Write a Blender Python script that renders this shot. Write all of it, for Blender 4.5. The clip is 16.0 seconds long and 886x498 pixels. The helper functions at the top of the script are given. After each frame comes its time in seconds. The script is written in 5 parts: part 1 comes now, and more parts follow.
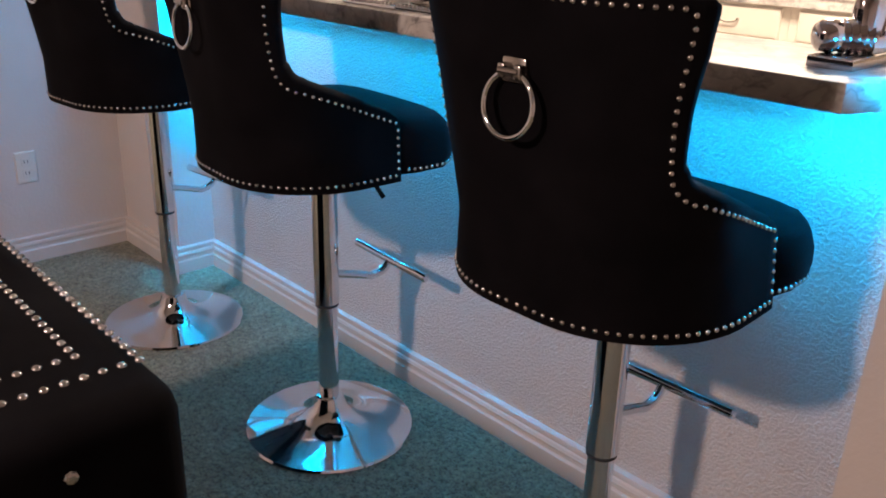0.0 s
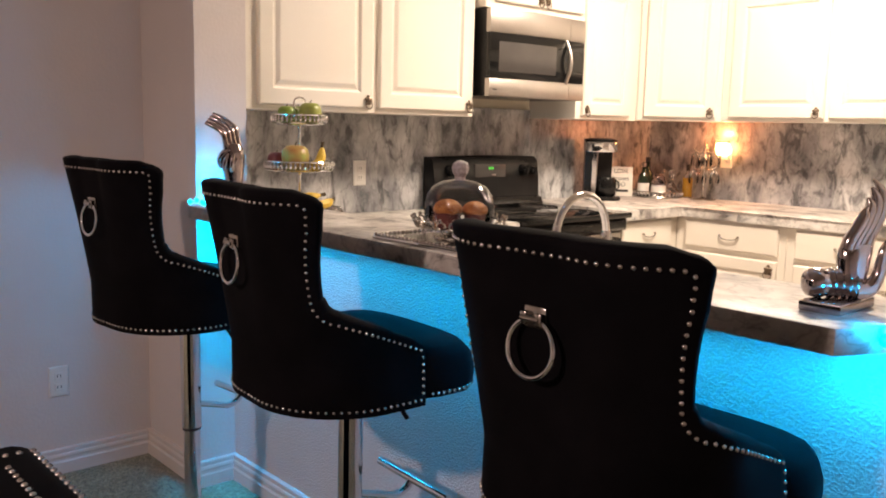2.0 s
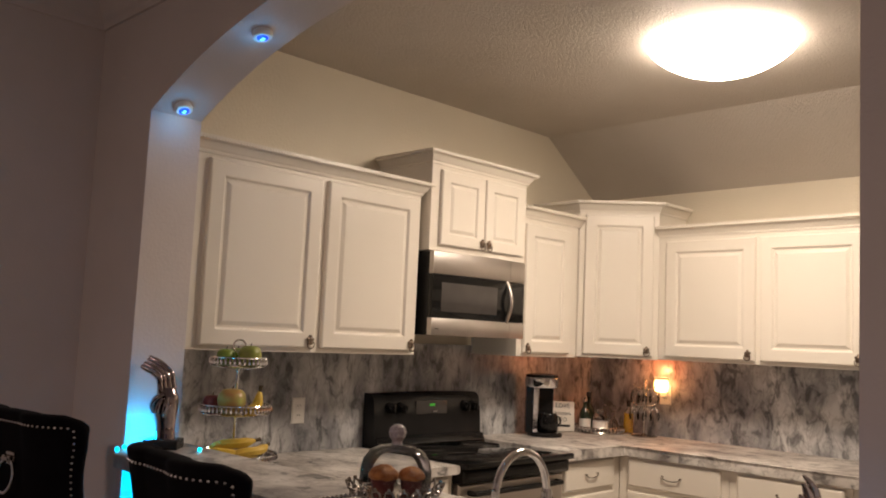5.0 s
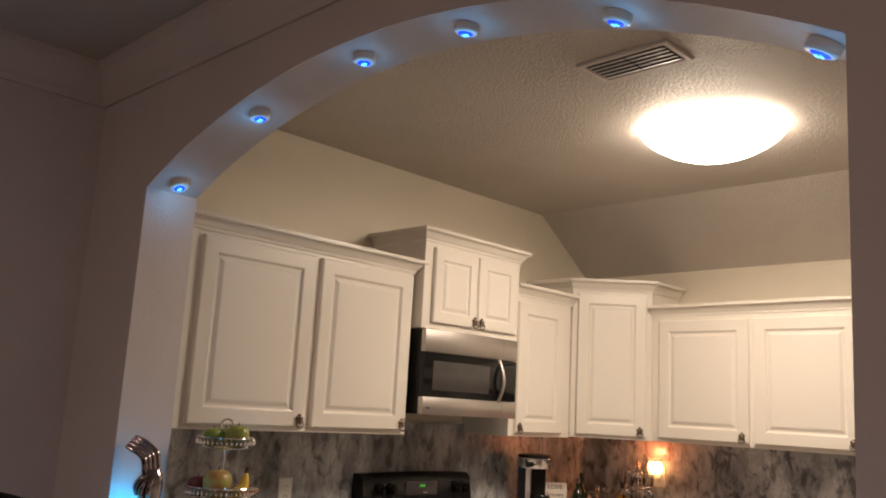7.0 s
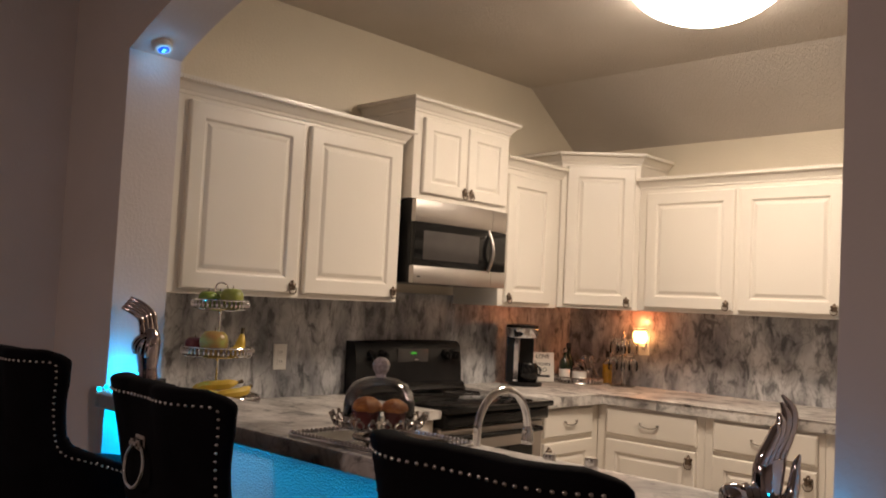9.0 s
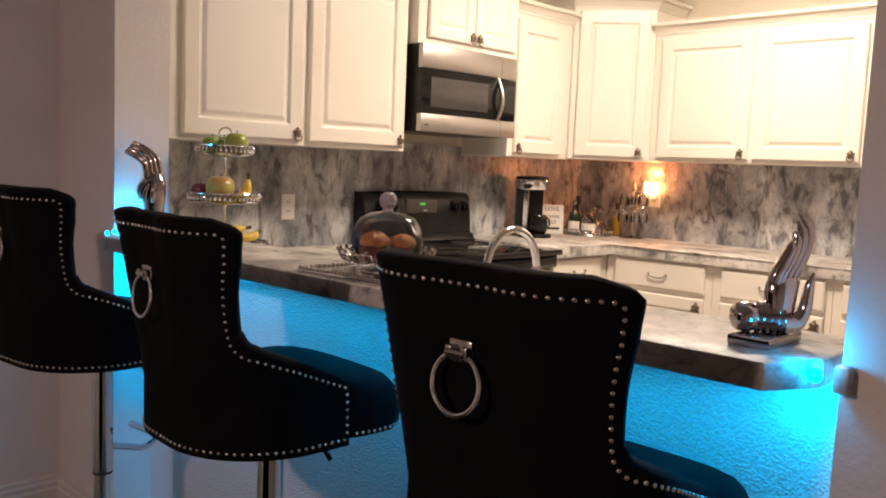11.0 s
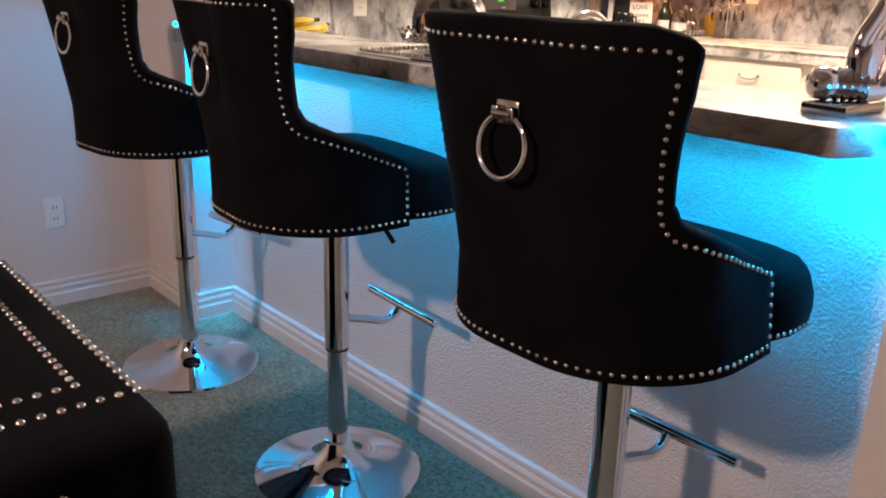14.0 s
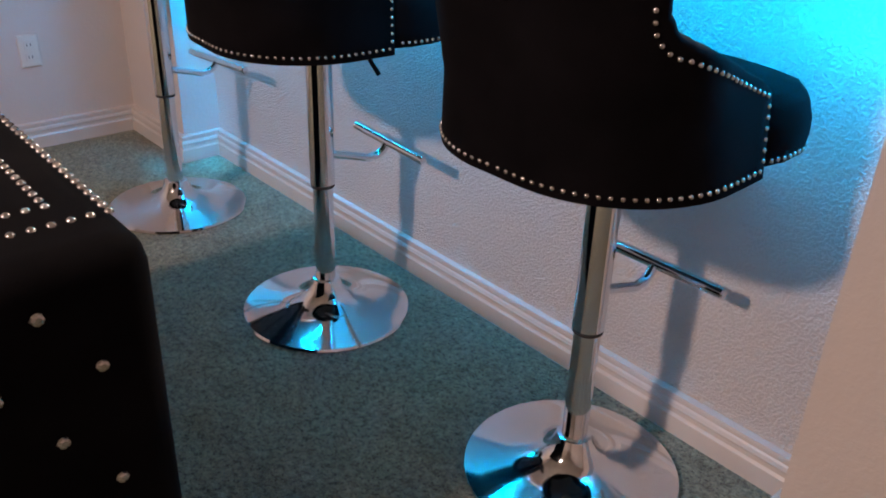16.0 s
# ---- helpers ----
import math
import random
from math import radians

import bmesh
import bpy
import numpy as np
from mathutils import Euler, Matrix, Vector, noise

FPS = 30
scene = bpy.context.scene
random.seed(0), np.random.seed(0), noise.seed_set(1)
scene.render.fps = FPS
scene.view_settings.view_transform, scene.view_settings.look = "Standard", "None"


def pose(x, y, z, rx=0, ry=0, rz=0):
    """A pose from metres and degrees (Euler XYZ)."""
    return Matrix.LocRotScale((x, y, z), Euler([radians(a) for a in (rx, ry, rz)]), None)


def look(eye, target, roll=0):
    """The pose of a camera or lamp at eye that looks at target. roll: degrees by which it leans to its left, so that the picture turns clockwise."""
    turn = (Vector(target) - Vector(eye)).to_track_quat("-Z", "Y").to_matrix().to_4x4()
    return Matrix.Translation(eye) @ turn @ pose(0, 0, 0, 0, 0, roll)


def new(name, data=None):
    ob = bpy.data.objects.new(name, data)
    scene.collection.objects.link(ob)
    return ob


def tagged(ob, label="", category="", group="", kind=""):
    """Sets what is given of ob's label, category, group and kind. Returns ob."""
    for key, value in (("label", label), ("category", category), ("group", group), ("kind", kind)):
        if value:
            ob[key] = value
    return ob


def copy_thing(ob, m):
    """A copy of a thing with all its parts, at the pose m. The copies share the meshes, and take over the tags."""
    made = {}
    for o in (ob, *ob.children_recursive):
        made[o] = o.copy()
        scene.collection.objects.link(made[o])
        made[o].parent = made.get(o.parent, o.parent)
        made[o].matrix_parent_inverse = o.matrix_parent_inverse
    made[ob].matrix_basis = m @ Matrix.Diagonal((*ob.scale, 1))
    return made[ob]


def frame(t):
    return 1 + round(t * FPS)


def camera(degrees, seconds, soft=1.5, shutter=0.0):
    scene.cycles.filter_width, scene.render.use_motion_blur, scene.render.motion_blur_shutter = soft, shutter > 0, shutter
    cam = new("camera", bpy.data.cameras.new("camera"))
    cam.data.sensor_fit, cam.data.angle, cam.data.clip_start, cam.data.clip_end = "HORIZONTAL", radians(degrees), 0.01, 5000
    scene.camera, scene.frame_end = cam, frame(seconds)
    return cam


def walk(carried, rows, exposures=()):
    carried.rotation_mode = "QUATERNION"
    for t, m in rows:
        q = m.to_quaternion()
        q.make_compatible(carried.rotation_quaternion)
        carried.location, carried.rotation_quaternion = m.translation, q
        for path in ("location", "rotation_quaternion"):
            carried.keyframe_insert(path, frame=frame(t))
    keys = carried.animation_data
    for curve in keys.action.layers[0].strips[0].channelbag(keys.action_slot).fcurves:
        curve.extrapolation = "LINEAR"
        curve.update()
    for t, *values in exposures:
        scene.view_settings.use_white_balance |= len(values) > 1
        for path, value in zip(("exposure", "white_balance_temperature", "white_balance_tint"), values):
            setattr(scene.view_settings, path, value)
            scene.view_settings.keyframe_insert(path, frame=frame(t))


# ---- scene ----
cam = camera(54.7, 16.0, 1.9)
PATH = [
    (0, (2.7350, -1.3515, 1.2407), (1.3740, -0.0823, 0.5081), 1.60),
    (0.5, (2.7699, -1.4030, 1.2675), (1.3894, -0.0828, 0.6746), 2.85),
    (1, (2.7817, -1.4231, 1.2865), (1.3664, -0.0901, 0.8176), 2.48),
    (1.5, (2.7850, -1.4280, 1.3060), (1.3340, -0.1040, 0.9300), 1.90),
    (2, (2.7890, -1.4380, 1.3240), (1.3153, -0.1163, 1.0391), 1.40),
    (2.5, (2.7950, -1.4410, 1.3480), (1.3105, -0.1135, 1.1639), 1.00),
    (3, (2.7940, -1.4360, 1.3690), (1.3105, -0.0995, 1.2550), 0.50),
    (3.5, (2.7960, -1.4280, 1.3950), (1.3201, -0.0791, 1.3500), 0.30),
    (4, (2.7940, -1.4210, 1.4170), (1.3387, -0.0497, 1.4570), 0.80),
    (4.5, (2.7980, -1.4250, 1.4350), (1.3700, -0.0300, 1.5560), 1.50),
    (5, (2.7980, -1.4310, 1.4500), (1.3930, -0.0230, 1.6580), 2.50),
    (5.2, (2.7940, -1.4300, 1.4570), (1.3980, -0.0180, 1.6970), 3.00),
    (7.3, (2.7990, -1.4350, 1.4860), (1.4166, -0.0386, 1.8591), 3.10),
    (7.5, (2.7980, -1.4360, 1.4700), (1.4149, -0.0369, 1.8300), 2.90),
    (8, (2.8150, -1.4350, 1.4240), (1.4408, -0.0118, 1.7170), 2.60),
    (8.5, (2.7920, -1.4350, 1.3990), (1.4226, 0.0084, 1.6021), 2.80),
    (9, (2.7890, -1.4310, 1.3820), (1.4150, 0.0171, 1.5050), 2.70),
    (9.5, (2.7890, -1.4230, 1.3530), (1.4216, 0.0365, 1.3650), 3.00),
    (9.7, (2.7760, -1.4140, 1.3450), (1.4119, 0.0481, 1.3080), 3.20),
    (11.8, (2.7611, -1.3726, 1.2859), (1.3723, 0.0342, 0.9827), 1.87),
    (12, (2.7642, -1.3621, 1.2801), (1.3723, 0.0310, 0.9309), 1.85),
    (12.5, (2.7800, -1.3410, 1.2566), (1.3766, 0.0121, 0.8098), 2.04),
    (13, (2.7913, -1.3387, 1.2474), (1.3710, -0.0241, 0.7427), 2.08),
    (13.5, (2.7875, -1.3360, 1.2336), (1.3514, -0.0644, 0.6674), 2.37),
    (14, (2.7880, -1.3327, 1.2246), (1.3450, -0.0895, 0.6148), 1.66),
    (14.5, (2.7831, -1.3162, 1.1959), (1.3696, -0.0913, 0.4876), 0.94),
    (15, (2.7767, -1.3085, 1.1840), (1.4050, -0.0974, 0.3767), 1.81),
    (15.5, (2.7715, -1.3076, 1.1714), (1.4180, -0.1108, 0.3137), 2.10),
    (16, (2.7835, -1.3052, 1.1642), (1.4519, -0.1279, 0.2473), 2.05),
]
walk(cam, [(t, look(eye, target, roll)) for t, eye, target, roll in PATH],
     [(0, 1.15), (0.5, 1.15), (1.0, 1.12), (1.5, 1.05), (2.2, 0.56), (2.8, -0.05), (3.5, -0.27), (4.2, -0.32), (5.0, -0.45), (7.5, -0.6), (8.5, -0.52), (9.2, -0.48), (9.7, -0.33), (11.2, 0.35), (12.0, 0.58), (12.5, 0.95), (13.2, 1.1), (14.5, 1.18), (16.0, 1.22)])

# ---------------- world and lights ----------------
world = bpy.data.worlds.new("night")
scene.world = world
world.use_nodes = True
world.node_tree.nodes["Background"].inputs[0].default_value = (0.02, 0.025, 0.04, 1)
world.node_tree.nodes["Background"].inputs[1].default_value = 0.3


def lamp(name, kind, m, watts, colour, size=0.1, size_y=None, spread=180):
    data = bpy.data.lights.new(name, kind)
    data.energy, data.color = watts, colour
    if kind == "AREA":
        data.shape = "RECTANGLE" if size_y else "DISK"
        data.size = size
        if size_y:
            data.size_y = size_y
        data.spread = radians(spread)
    else:
        data.shadow_soft_size = size
    ob = new(name, data)
    ob.matrix_world = m
    return ob


WARM, CYAN, ROSE = (1.0, 0.80, 0.63), (0.0, 0.44, 1.0), (1.0, 0.73, 0.64)
lamp("kitchen_lamp_light", "AREA", pose(1.16, 1.79, 2.568), 29, WARM, 0.5)
lamp("dining_lamp_light", "AREA", pose(1.75, -3.2, 2.2, 25), 31.5, ROSE, 0.2)
lamp("led_strip_light", "AREA", pose(1.195, -0.050, 0.985), 3.3, CYAN, 2.09, 0.012, 130)
lamp("led_end_light", "POINT", pose(2.26, -0.04, 0.965), 1.7, CYAN, 0.02)
# added point lamp that boosts the strip's cyan on the left jamb and wall
lamp("led_left_fill_light", "POINT", pose(0.15, -0.02, 0.965), 4.2, CYAN, 0.02)
# added fill lamp: narrow cone that turns the lower left jamb cyan
lamp("jamb_fill_light", "AREA", pose(0.050, -0.045, 0.985, 0, 4, 0), 0.25, CYAN, 0.05, 0.02, 26)
lamp("led_bead_light", "POINT", pose(0.055, -0.04, 1.080), 2.6, CYAN, 0.02)
lamp("led_right_bead_light", "POINT", pose(2.300, -0.135, 1.055), 0.6, CYAN, 0.015)
# added fill lamps below the pucks, standing in for bounced blue light on the soffit
for k, (x, z) in enumerate([(0.075, 2.233), (0.53, 2.385), (1.035, 2.449), (1.425, 2.427), (1.865, 2.326), (2.265, 2.156)]):
    lamp("soffit_fill_light", "POINT", pose(x, -0.005, z - 0.06), 0.19, (0.12, 0.5, 1.0), 0.02)
lamp("warmer_light", "POINT", pose(0.117, 3.158, 1.318), 1.9, (1.0, 0.24, 0.08), 0.015)


# ---------------- materials ----------------
def nodes_of(name):
    m = bpy.data.materials.new(name)
    m.use_nodes = True
    t = m.node_tree
    return m, t, t.nodes["Principled BSDF"]


def ramp(t, fac, stops):
    n = t.nodes.new("ShaderNodeValToRGB")
    e = n.color_ramp.elements
    while len(e) < len(stops):
        e.new(0.5)
    for k, (p, c) in zip(e, stops):
        k.position, k.color = p, (*c, 1)
    t.links.new(fac, n.inputs[0])
    return n.outputs[0]


def noise_of(t, scale, detail=4, rough=0.55, stretch=(1, 1, 1), distort=0.0, shift=(0, 0, 0)):
    c = t.nodes.new("ShaderNodeTexCoord")
    mp = t.nodes.new("ShaderNodeMapping")
    mp.inputs["Scale"].default_value = stretch
    mp.inputs["Location"].default_value = shift
    g = t.nodes.new("ShaderNodeNewGeometry")
    t.links.new(g.outputs["Position"], mp.inputs[0])
    n = t.nodes.new("ShaderNodeTexNoise")
    n.inputs["Scale"].default_value, n.inputs["Detail"].default_value = scale, detail
    n.inputs["Roughness"].default_value, n.inputs["Distortion"].default_value = rough, distort
    t.links.new(mp.outputs[0], n.inputs["Vector"])
    return n.outputs["Fac"]


def bump(t, b, height, strength, distance=0.004, before=None):
    n = t.nodes.new("ShaderNodeBump")
    n.inputs["Strength"].default_value, n.inputs["Distance"].default_value = strength, distance
    t.links.new(height, n.inputs["Height"])
    if before:
        t.links.new(before, n.inputs["Normal"])
    t.links.new(n.outputs[0], b.inputs["Normal"])
    return n.outputs[0]


def surface(name, low, high, rough=0.6, metal=0.0, scale=6.0, fine=120.0, relief=0.1, depth=0.002, coat=0.0, sheen=0.0):
    m, t, b = nodes_of(name)
    f = noise_of(t, scale, 5)
    t.links.new(ramp(t, f, [(0.3, low), (0.7, high)]), b.inputs["Base Color"])
    b.inputs["Metallic"].default_value = metal
    mr = t.nodes.new("ShaderNodeMapRange")
    mr.inputs["To Min"].default_value, mr.inputs["To Max"].default_value = max(rough - 0.025, 0.02), rough + 0.025
    t.links.new(f, mr.inputs[0])
    t.links.new(mr.outputs[0], b.inputs["Roughness"])
    b.inputs["Coat Weight"].default_value = coat
    b.inputs["Sheen Weight"].default_value = sheen
    if relief:
        bump(t, b, noise_of(t, fine, 3), relief, depth)
    return m


def glow(name, colour, strength):
    m, t, b = nodes_of(name)
    b.inputs["Base Color"].default_value = (*[0.35 * c for c in colour], 1)
    b.inputs["Emission Color"].default_value = (*colour, 1)
    b.inputs["Emission Strength"].default_value = strength
    return m


def plaster(name, low, high, strength, scale):
    m, t, b = nodes_of(name)
    t.links.new(ramp(t, noise_of(t, 1.7, 4), [(0.3, low), (0.7, high)]), b.inputs["Base Color"])
    b.inputs["Roughness"].default_value = 0.62
    spots = ramp(t, noise_of(t, scale, 3, 0.5), [(0.42, (0, 0, 0)), (0.60, (1, 1, 1))])
    first = bump(t, b, spots, strength, 0.004)
    bump(t, b, noise_of(t, 260, 2), 0.08, 0.001, first)
    return m


def marble(name, dark, mid, light, scale, stretch, gloss, blotch=0.45):
    m, t, b = nodes_of(name)
    cloud = noise_of(t, scale, 5, 0.56, stretch, 0.4)
    vein = noise_of(t, scale * 3.4, 4, 0.58, stretch, 0.5, (3.1, 1.7, 0.4))
    thread = noise_of(t, scale * 2.6, 4, 0.6, stretch, 0.5, (7.3, 2.2, 5.4))
    base = ramp(t, cloud, [(0.32, dark), (0.47, mid), (0.62, light)])
    spots = ramp(t, vein, [(0.36, (0.22, 0.22, 0.23)), (blotch, (0.78, 0.78, 0.78)), (0.55, (1, 1, 1))])
    lines = ramp(t, thread, [(0.465, (1, 1, 1)), (0.492, (0.42, 0.41, 0.42)), (0.508, (0.5, 0.49, 0.5)), (0.535, (1, 1, 1))])
    last = base
    for layer, amount in ((spots, 0.85), (lines, 0.45)):
        mix = t.nodes.new("ShaderNodeMix")
        mix.data_type, mix.blend_type = "RGBA", "MULTIPLY"
        mix.inputs[0].default_value = amount
        t.links.new(last, mix.inputs[6])
        t.links.new(layer, mix.inputs[7])
        last = mix.outputs[2]
    t.links.new(last, b.inputs["Base Color"])
    b.inputs["Roughness"].default_value = gloss
    bump(t, b, vein, 0.04, 0.001)
    return m


def carpet_material():
    m, t, b = nodes_of("carpet_pile")
    f = noise_of(t, 62, 6, 0.86)
    p = noise_of(t, 9, 5, 0.7)
    base = ramp(t, f, [(0.36, (0.020, 0.017, 0.012)), (0.43, (0.18, 0.175, 0.115)), (0.62, (0.46, 0.45, 0.30))])
    tone = ramp(t, p, [(0.36, (0.72, 0.70, 0.67)), (0.58, (1, 1, 1))])
    mix = t.nodes.new("ShaderNodeMix")
    mix.data_type, mix.blend_type = "RGBA", "MULTIPLY"
    mix.inputs[0].default_value = 1
    t.links.new(base, mix.inputs[6])
    t.links.new(tone, mix.inputs[7])
    # dark flecks of yarn
    fleck = ramp(t, noise_of(t, 150, 2, 0.5, shift=(4.0, 1.0, 2.0)), [(0.34, (0.14, 0.13, 0.13)), (0.40, (1, 1, 1))])
    last = t.nodes.new("ShaderNodeMix")
    last.data_type, last.blend_type = "RGBA", "MULTIPLY"
    last.inputs[0].default_value = 1
    t.links.new(mix.outputs[2], last.inputs[6])
    t.links.new(fleck, last.inputs[7])
    t.links.new(last.outputs[2], b.inputs["Base Color"])
    b.inputs["Roughness"].default_value = 0.95
    b.inputs["Sheen Weight"].default_value = 0.2
    bump(t, b, noise_of(t, 140, 5, 0.7), 0.9, 0.012)
    return m


def velvet(name, low, high):
    m, t, b = nodes_of(name)
    t.links.new(ramp(t, noise_of(t, 9, 5), [(0.35, low), (0.7, high)]), b.inputs["Base Color"])
    b.inputs["Roughness"].default_value = 0.85
    b.inputs["Specular IOR Level"].default_value = 0.05
    b.inputs["Sheen Weight"].default_value = 0.04
    b.inputs["Sheen Roughness"].default_value = 0.35
    b.inputs["Sheen Tint"].default_value = (0.35, 0.4, 0.45, 1)
    bump(t, b, noise_of(t, 420, 3), 0.25, 0.001)
    return m


def glass_material(name, tint, rough=0.02):
    m, t, b = nodes_of(name)
    b.inputs["Base Color"].default_value = (*tint, 1)
    b.inputs["Transmission Weight"].default_value = 1.0
    b.inputs["Roughness"].default_value = rough
    b.inputs["IOR"].default_value = 1.45
    return m


def thin_glass(name):
    """A single skin of clear glass: clear straight on, glossy at grazing angles."""
    m, t, b = nodes_of(name)
    t.nodes.remove(b)
    clear, gloss = t.nodes.new("ShaderNodeBsdfTransparent"), t.nodes.new("ShaderNodeBsdfGlossy")
    clear.inputs[0].default_value = (0.95, 0.955, 0.955, 1)
    gloss.inputs["Roughness"].default_value = 0.03
    edge, mix = t.nodes.new("ShaderNodeFresnel"), t.nodes.new("ShaderNodeMixShader")
    edge.inputs[0].default_value = 1.5
    t.links.new(edge.outputs[0], mix.inputs[0])
    t.links.new(clear.outputs[0], mix.inputs[1])
    t.links.new(gloss.outputs[0], mix.inputs[2])
    t.links.new(mix.outputs[0], t.nodes["Material Output"].inputs[0])
    return m


SKIN = thin_glass("thin_clear_glass")
WALL = plaster("wall_paint", (0.61, 0.55, 0.52), (0.68, 0.61, 0.58), 0.09, 80)
KITCHEN = plaster("kitchen_wall_paint", (0.70, 0.63, 0.51), (0.75, 0.68, 0.55), 0.16, 80)
PONY = plaster("knockdown_plaster", (0.60, 0.55, 0.52), (0.68, 0.63, 0.60), 0.65, 165)
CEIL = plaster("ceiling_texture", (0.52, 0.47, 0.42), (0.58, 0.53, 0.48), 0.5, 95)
VENT = surface("grey_vent_metal", (0.48, 0.48, 0.50), (0.56, 0.56, 0.58), 0.45, relief=0.03)
TRIM = surface("trim_paint", (0.60, 0.55, 0.52), (0.66, 0.61, 0.58), 0.35, relief=0.04)
CARPET = carpet_material()
TILE = surface("kitchen_floor_tile", (0.28, 0.24, 0.2), (0.36, 0.31, 0.26), 0.4)
CREAM = surface("cream_cabinet_paint", (0.765, 0.715, 0.635), (0.785, 0.735, 0.655), 0.30, scale=2, fine=60, relief=0.04, coat=0.15)
SPLASH = marble("marble_backsplash", (0.17, 0.175, 0.19), (0.36, 0.36, 0.37), (0.66, 0.66, 0.66), 5.2, (1, 1, 0.52), 0.3)
STONE = marble("marble_countertop", (0.26, 0.235, 0.22), (0.54, 0.505, 0.47), (0.74, 0.71, 0.67), 4.2, (0.8, 1, 1), 0.46, 0.42)
VELVET = velvet("black_velvet", (0.0030, 0.0026, 0.0034), (0.0060, 0.0052, 0.0066))
CHROME = surface("chrome", (0.72, 0.72, 0.74), (0.8, 0.8, 0.82), 0.07, 1.0, relief=0)
DARKCHROME = surface("aged_nickel", (0.42, 0.39, 0.36), (0.55, 0.51, 0.47), 0.25, 1.0, relief=0)
PEWTER = surface("dark_pewter", (0.16, 0.12, 0.09), (0.30, 0.24, 0.19), 0.28, 1.0, scale=90, relief=0)
NAIL = surface("nickel_nail", (0.46, 0.43, 0.41), (0.58, 0.54, 0.51), 0.24, 1.0, relief=0)
STEEL = surface("brushed_steel", (0.44, 0.41, 0.38), (0.52, 0.48, 0.45), 0.42, 1.0, scale=4, relief=0)
BLACK = surface("black_enamel", (0.010, 0.010, 0.010), (0.016, 0.015, 0.015), 0.22, relief=0.02)
GLOSS = surface("black_glass", (0.006, 0.006, 0.006), (0.009, 0.009, 0.009), 0.05, relief=0)
SMOKE = surface("smoked_door_glass", (0.055, 0.05, 0.048), (0.075, 0.068, 0.064), 0.2, relief=0)
PLASTIC = surface("white_plastic", (0.70, 0.68, 0.64), (0.76, 0.74, 0.70), 0.35, relief=0.02)
SLOT = surface("dark_slot", (0.02, 0.02, 0.02), (0.03, 0.03, 0.03), 0.6, relief=0)
for dark_gloss, level in ((BLACK, 0.22), (GLOSS, 0.35), (SMOKE, 0.3)):
    dark_gloss.node_tree.nodes["Principled BSDF"].inputs["Specular IOR Level"].default_value = level
BRONZE = surface("rosy_chrome", (0.36, 0.30, 0.30), (0.48, 0.41, 0.40), 0.14, 1.0, relief=0)
SILVER = surface("polished_silver", (0.50, 0.45, 0.45), (0.62, 0.56, 0.56), 0.10, 1.0, relief=0)
LIME = surface("yellow_green_apple_skin", (0.22, 0.26, 0.045), (0.36, 0.38, 0.10), 0.35, scale=24, relief=0.03)
CLEAR = glass_material("clear_glass", (0.97, 0.98, 0.98))
CRYSTAL = glass_material("cut_crystal", (0.9, 0.9, 0.92), 0.05)
KNOB = surface("frosted_crystal", (0.30, 0.26, 0.27), (0.50, 0.45, 0.46), 0.22, scale=120, fine=200, relief=0.5, depth=0.004)
MIRROR = surface("mirror_plate", (0.86, 0.86, 0.86), (0.9, 0.9, 0.9), 0.03, 1.0, relief=0)
GREEN = surface("green_apple_skin", (0.10, 0.18, 0.02), (0.24, 0.33, 0.05), 0.35, scale=30, relief=0.03)
BLUSH = surface("blushed_apple_skin", (0.42, 0.20, 0.07), (0.38, 0.44, 0.12), 0.35, scale=22, relief=0.03)
RED = surface("dark_red_apple_skin", (0.10, 0.012, 0.015), (0.18, 0.03, 0.03), 0.3, scale=25, relief=0.03)
YELLOW = surface("banana_skin", (0.56, 0.36, 0.03), (0.72, 0.50, 0.07), 0.5, scale=25, relief=0.05)
BROWN = surface("banana_stem", (0.05, 0.035, 0.02), (0.1, 0.07, 0.03), 0.7)
CAKE = surface("muffin_crust", (0.26, 0.07, 0.014), (0.58, 0.24, 0.06), 0.6, scale=60, fine=180, relief=0.7, depth=0.006)
WRAP = surface("muffin_paper", (0.065, 0.010, 0.010), (0.11, 0.020, 0.017), 0.7, relief=0.1)
PAPER = surface("sign_board", (0.75, 0.71, 0.64), (0.8, 0.76, 0.69), 0.6, relief=0.03)
INK = surface("black_ink", (0.015, 0.015, 0.015), (0.03, 0.03, 0.03), 0.6, relief=0)
OIL = surface("amber_label", (0.60, 0.33, 0.02), (0.70, 0.42, 0.04), 0.3, relief=0)
BOTTLE = surface("dark_bottle_glass", (0.012, 0.018, 0.01), (0.02, 0.03, 0.016), 0.08, relief=0)
LED_BLUE = glow("blue_led_lens", (0.002, 0.05, 1.0), 1.6)
LED_CORE = glow("blue_led_diode", (0.10, 0.55, 1.0), 5)
LED_CYAN = glow("cyan_led", (0.0, 0.55, 1.0), 8)
SHADE = glow("lit_glass_dome", (1.0, 0.83, 0.66), 36)
FLAME = glow("lit_wax_warmer", (1.0, 0.42, 0.13), 20)
DIGITS = glow("green_display", (0.15, 1.0, 0.1), 0.3)


# ---------------- mesh helpers ----------------
ORIGIN = {}


def thing(name, x, y, z, label, category, group="", kind=""):
    ob = new(name)
    ob.location = (x, y, z)
    ORIGIN[ob.name] = Vector((x, y, z))
    return tagged(ob, label, category, group, kind)


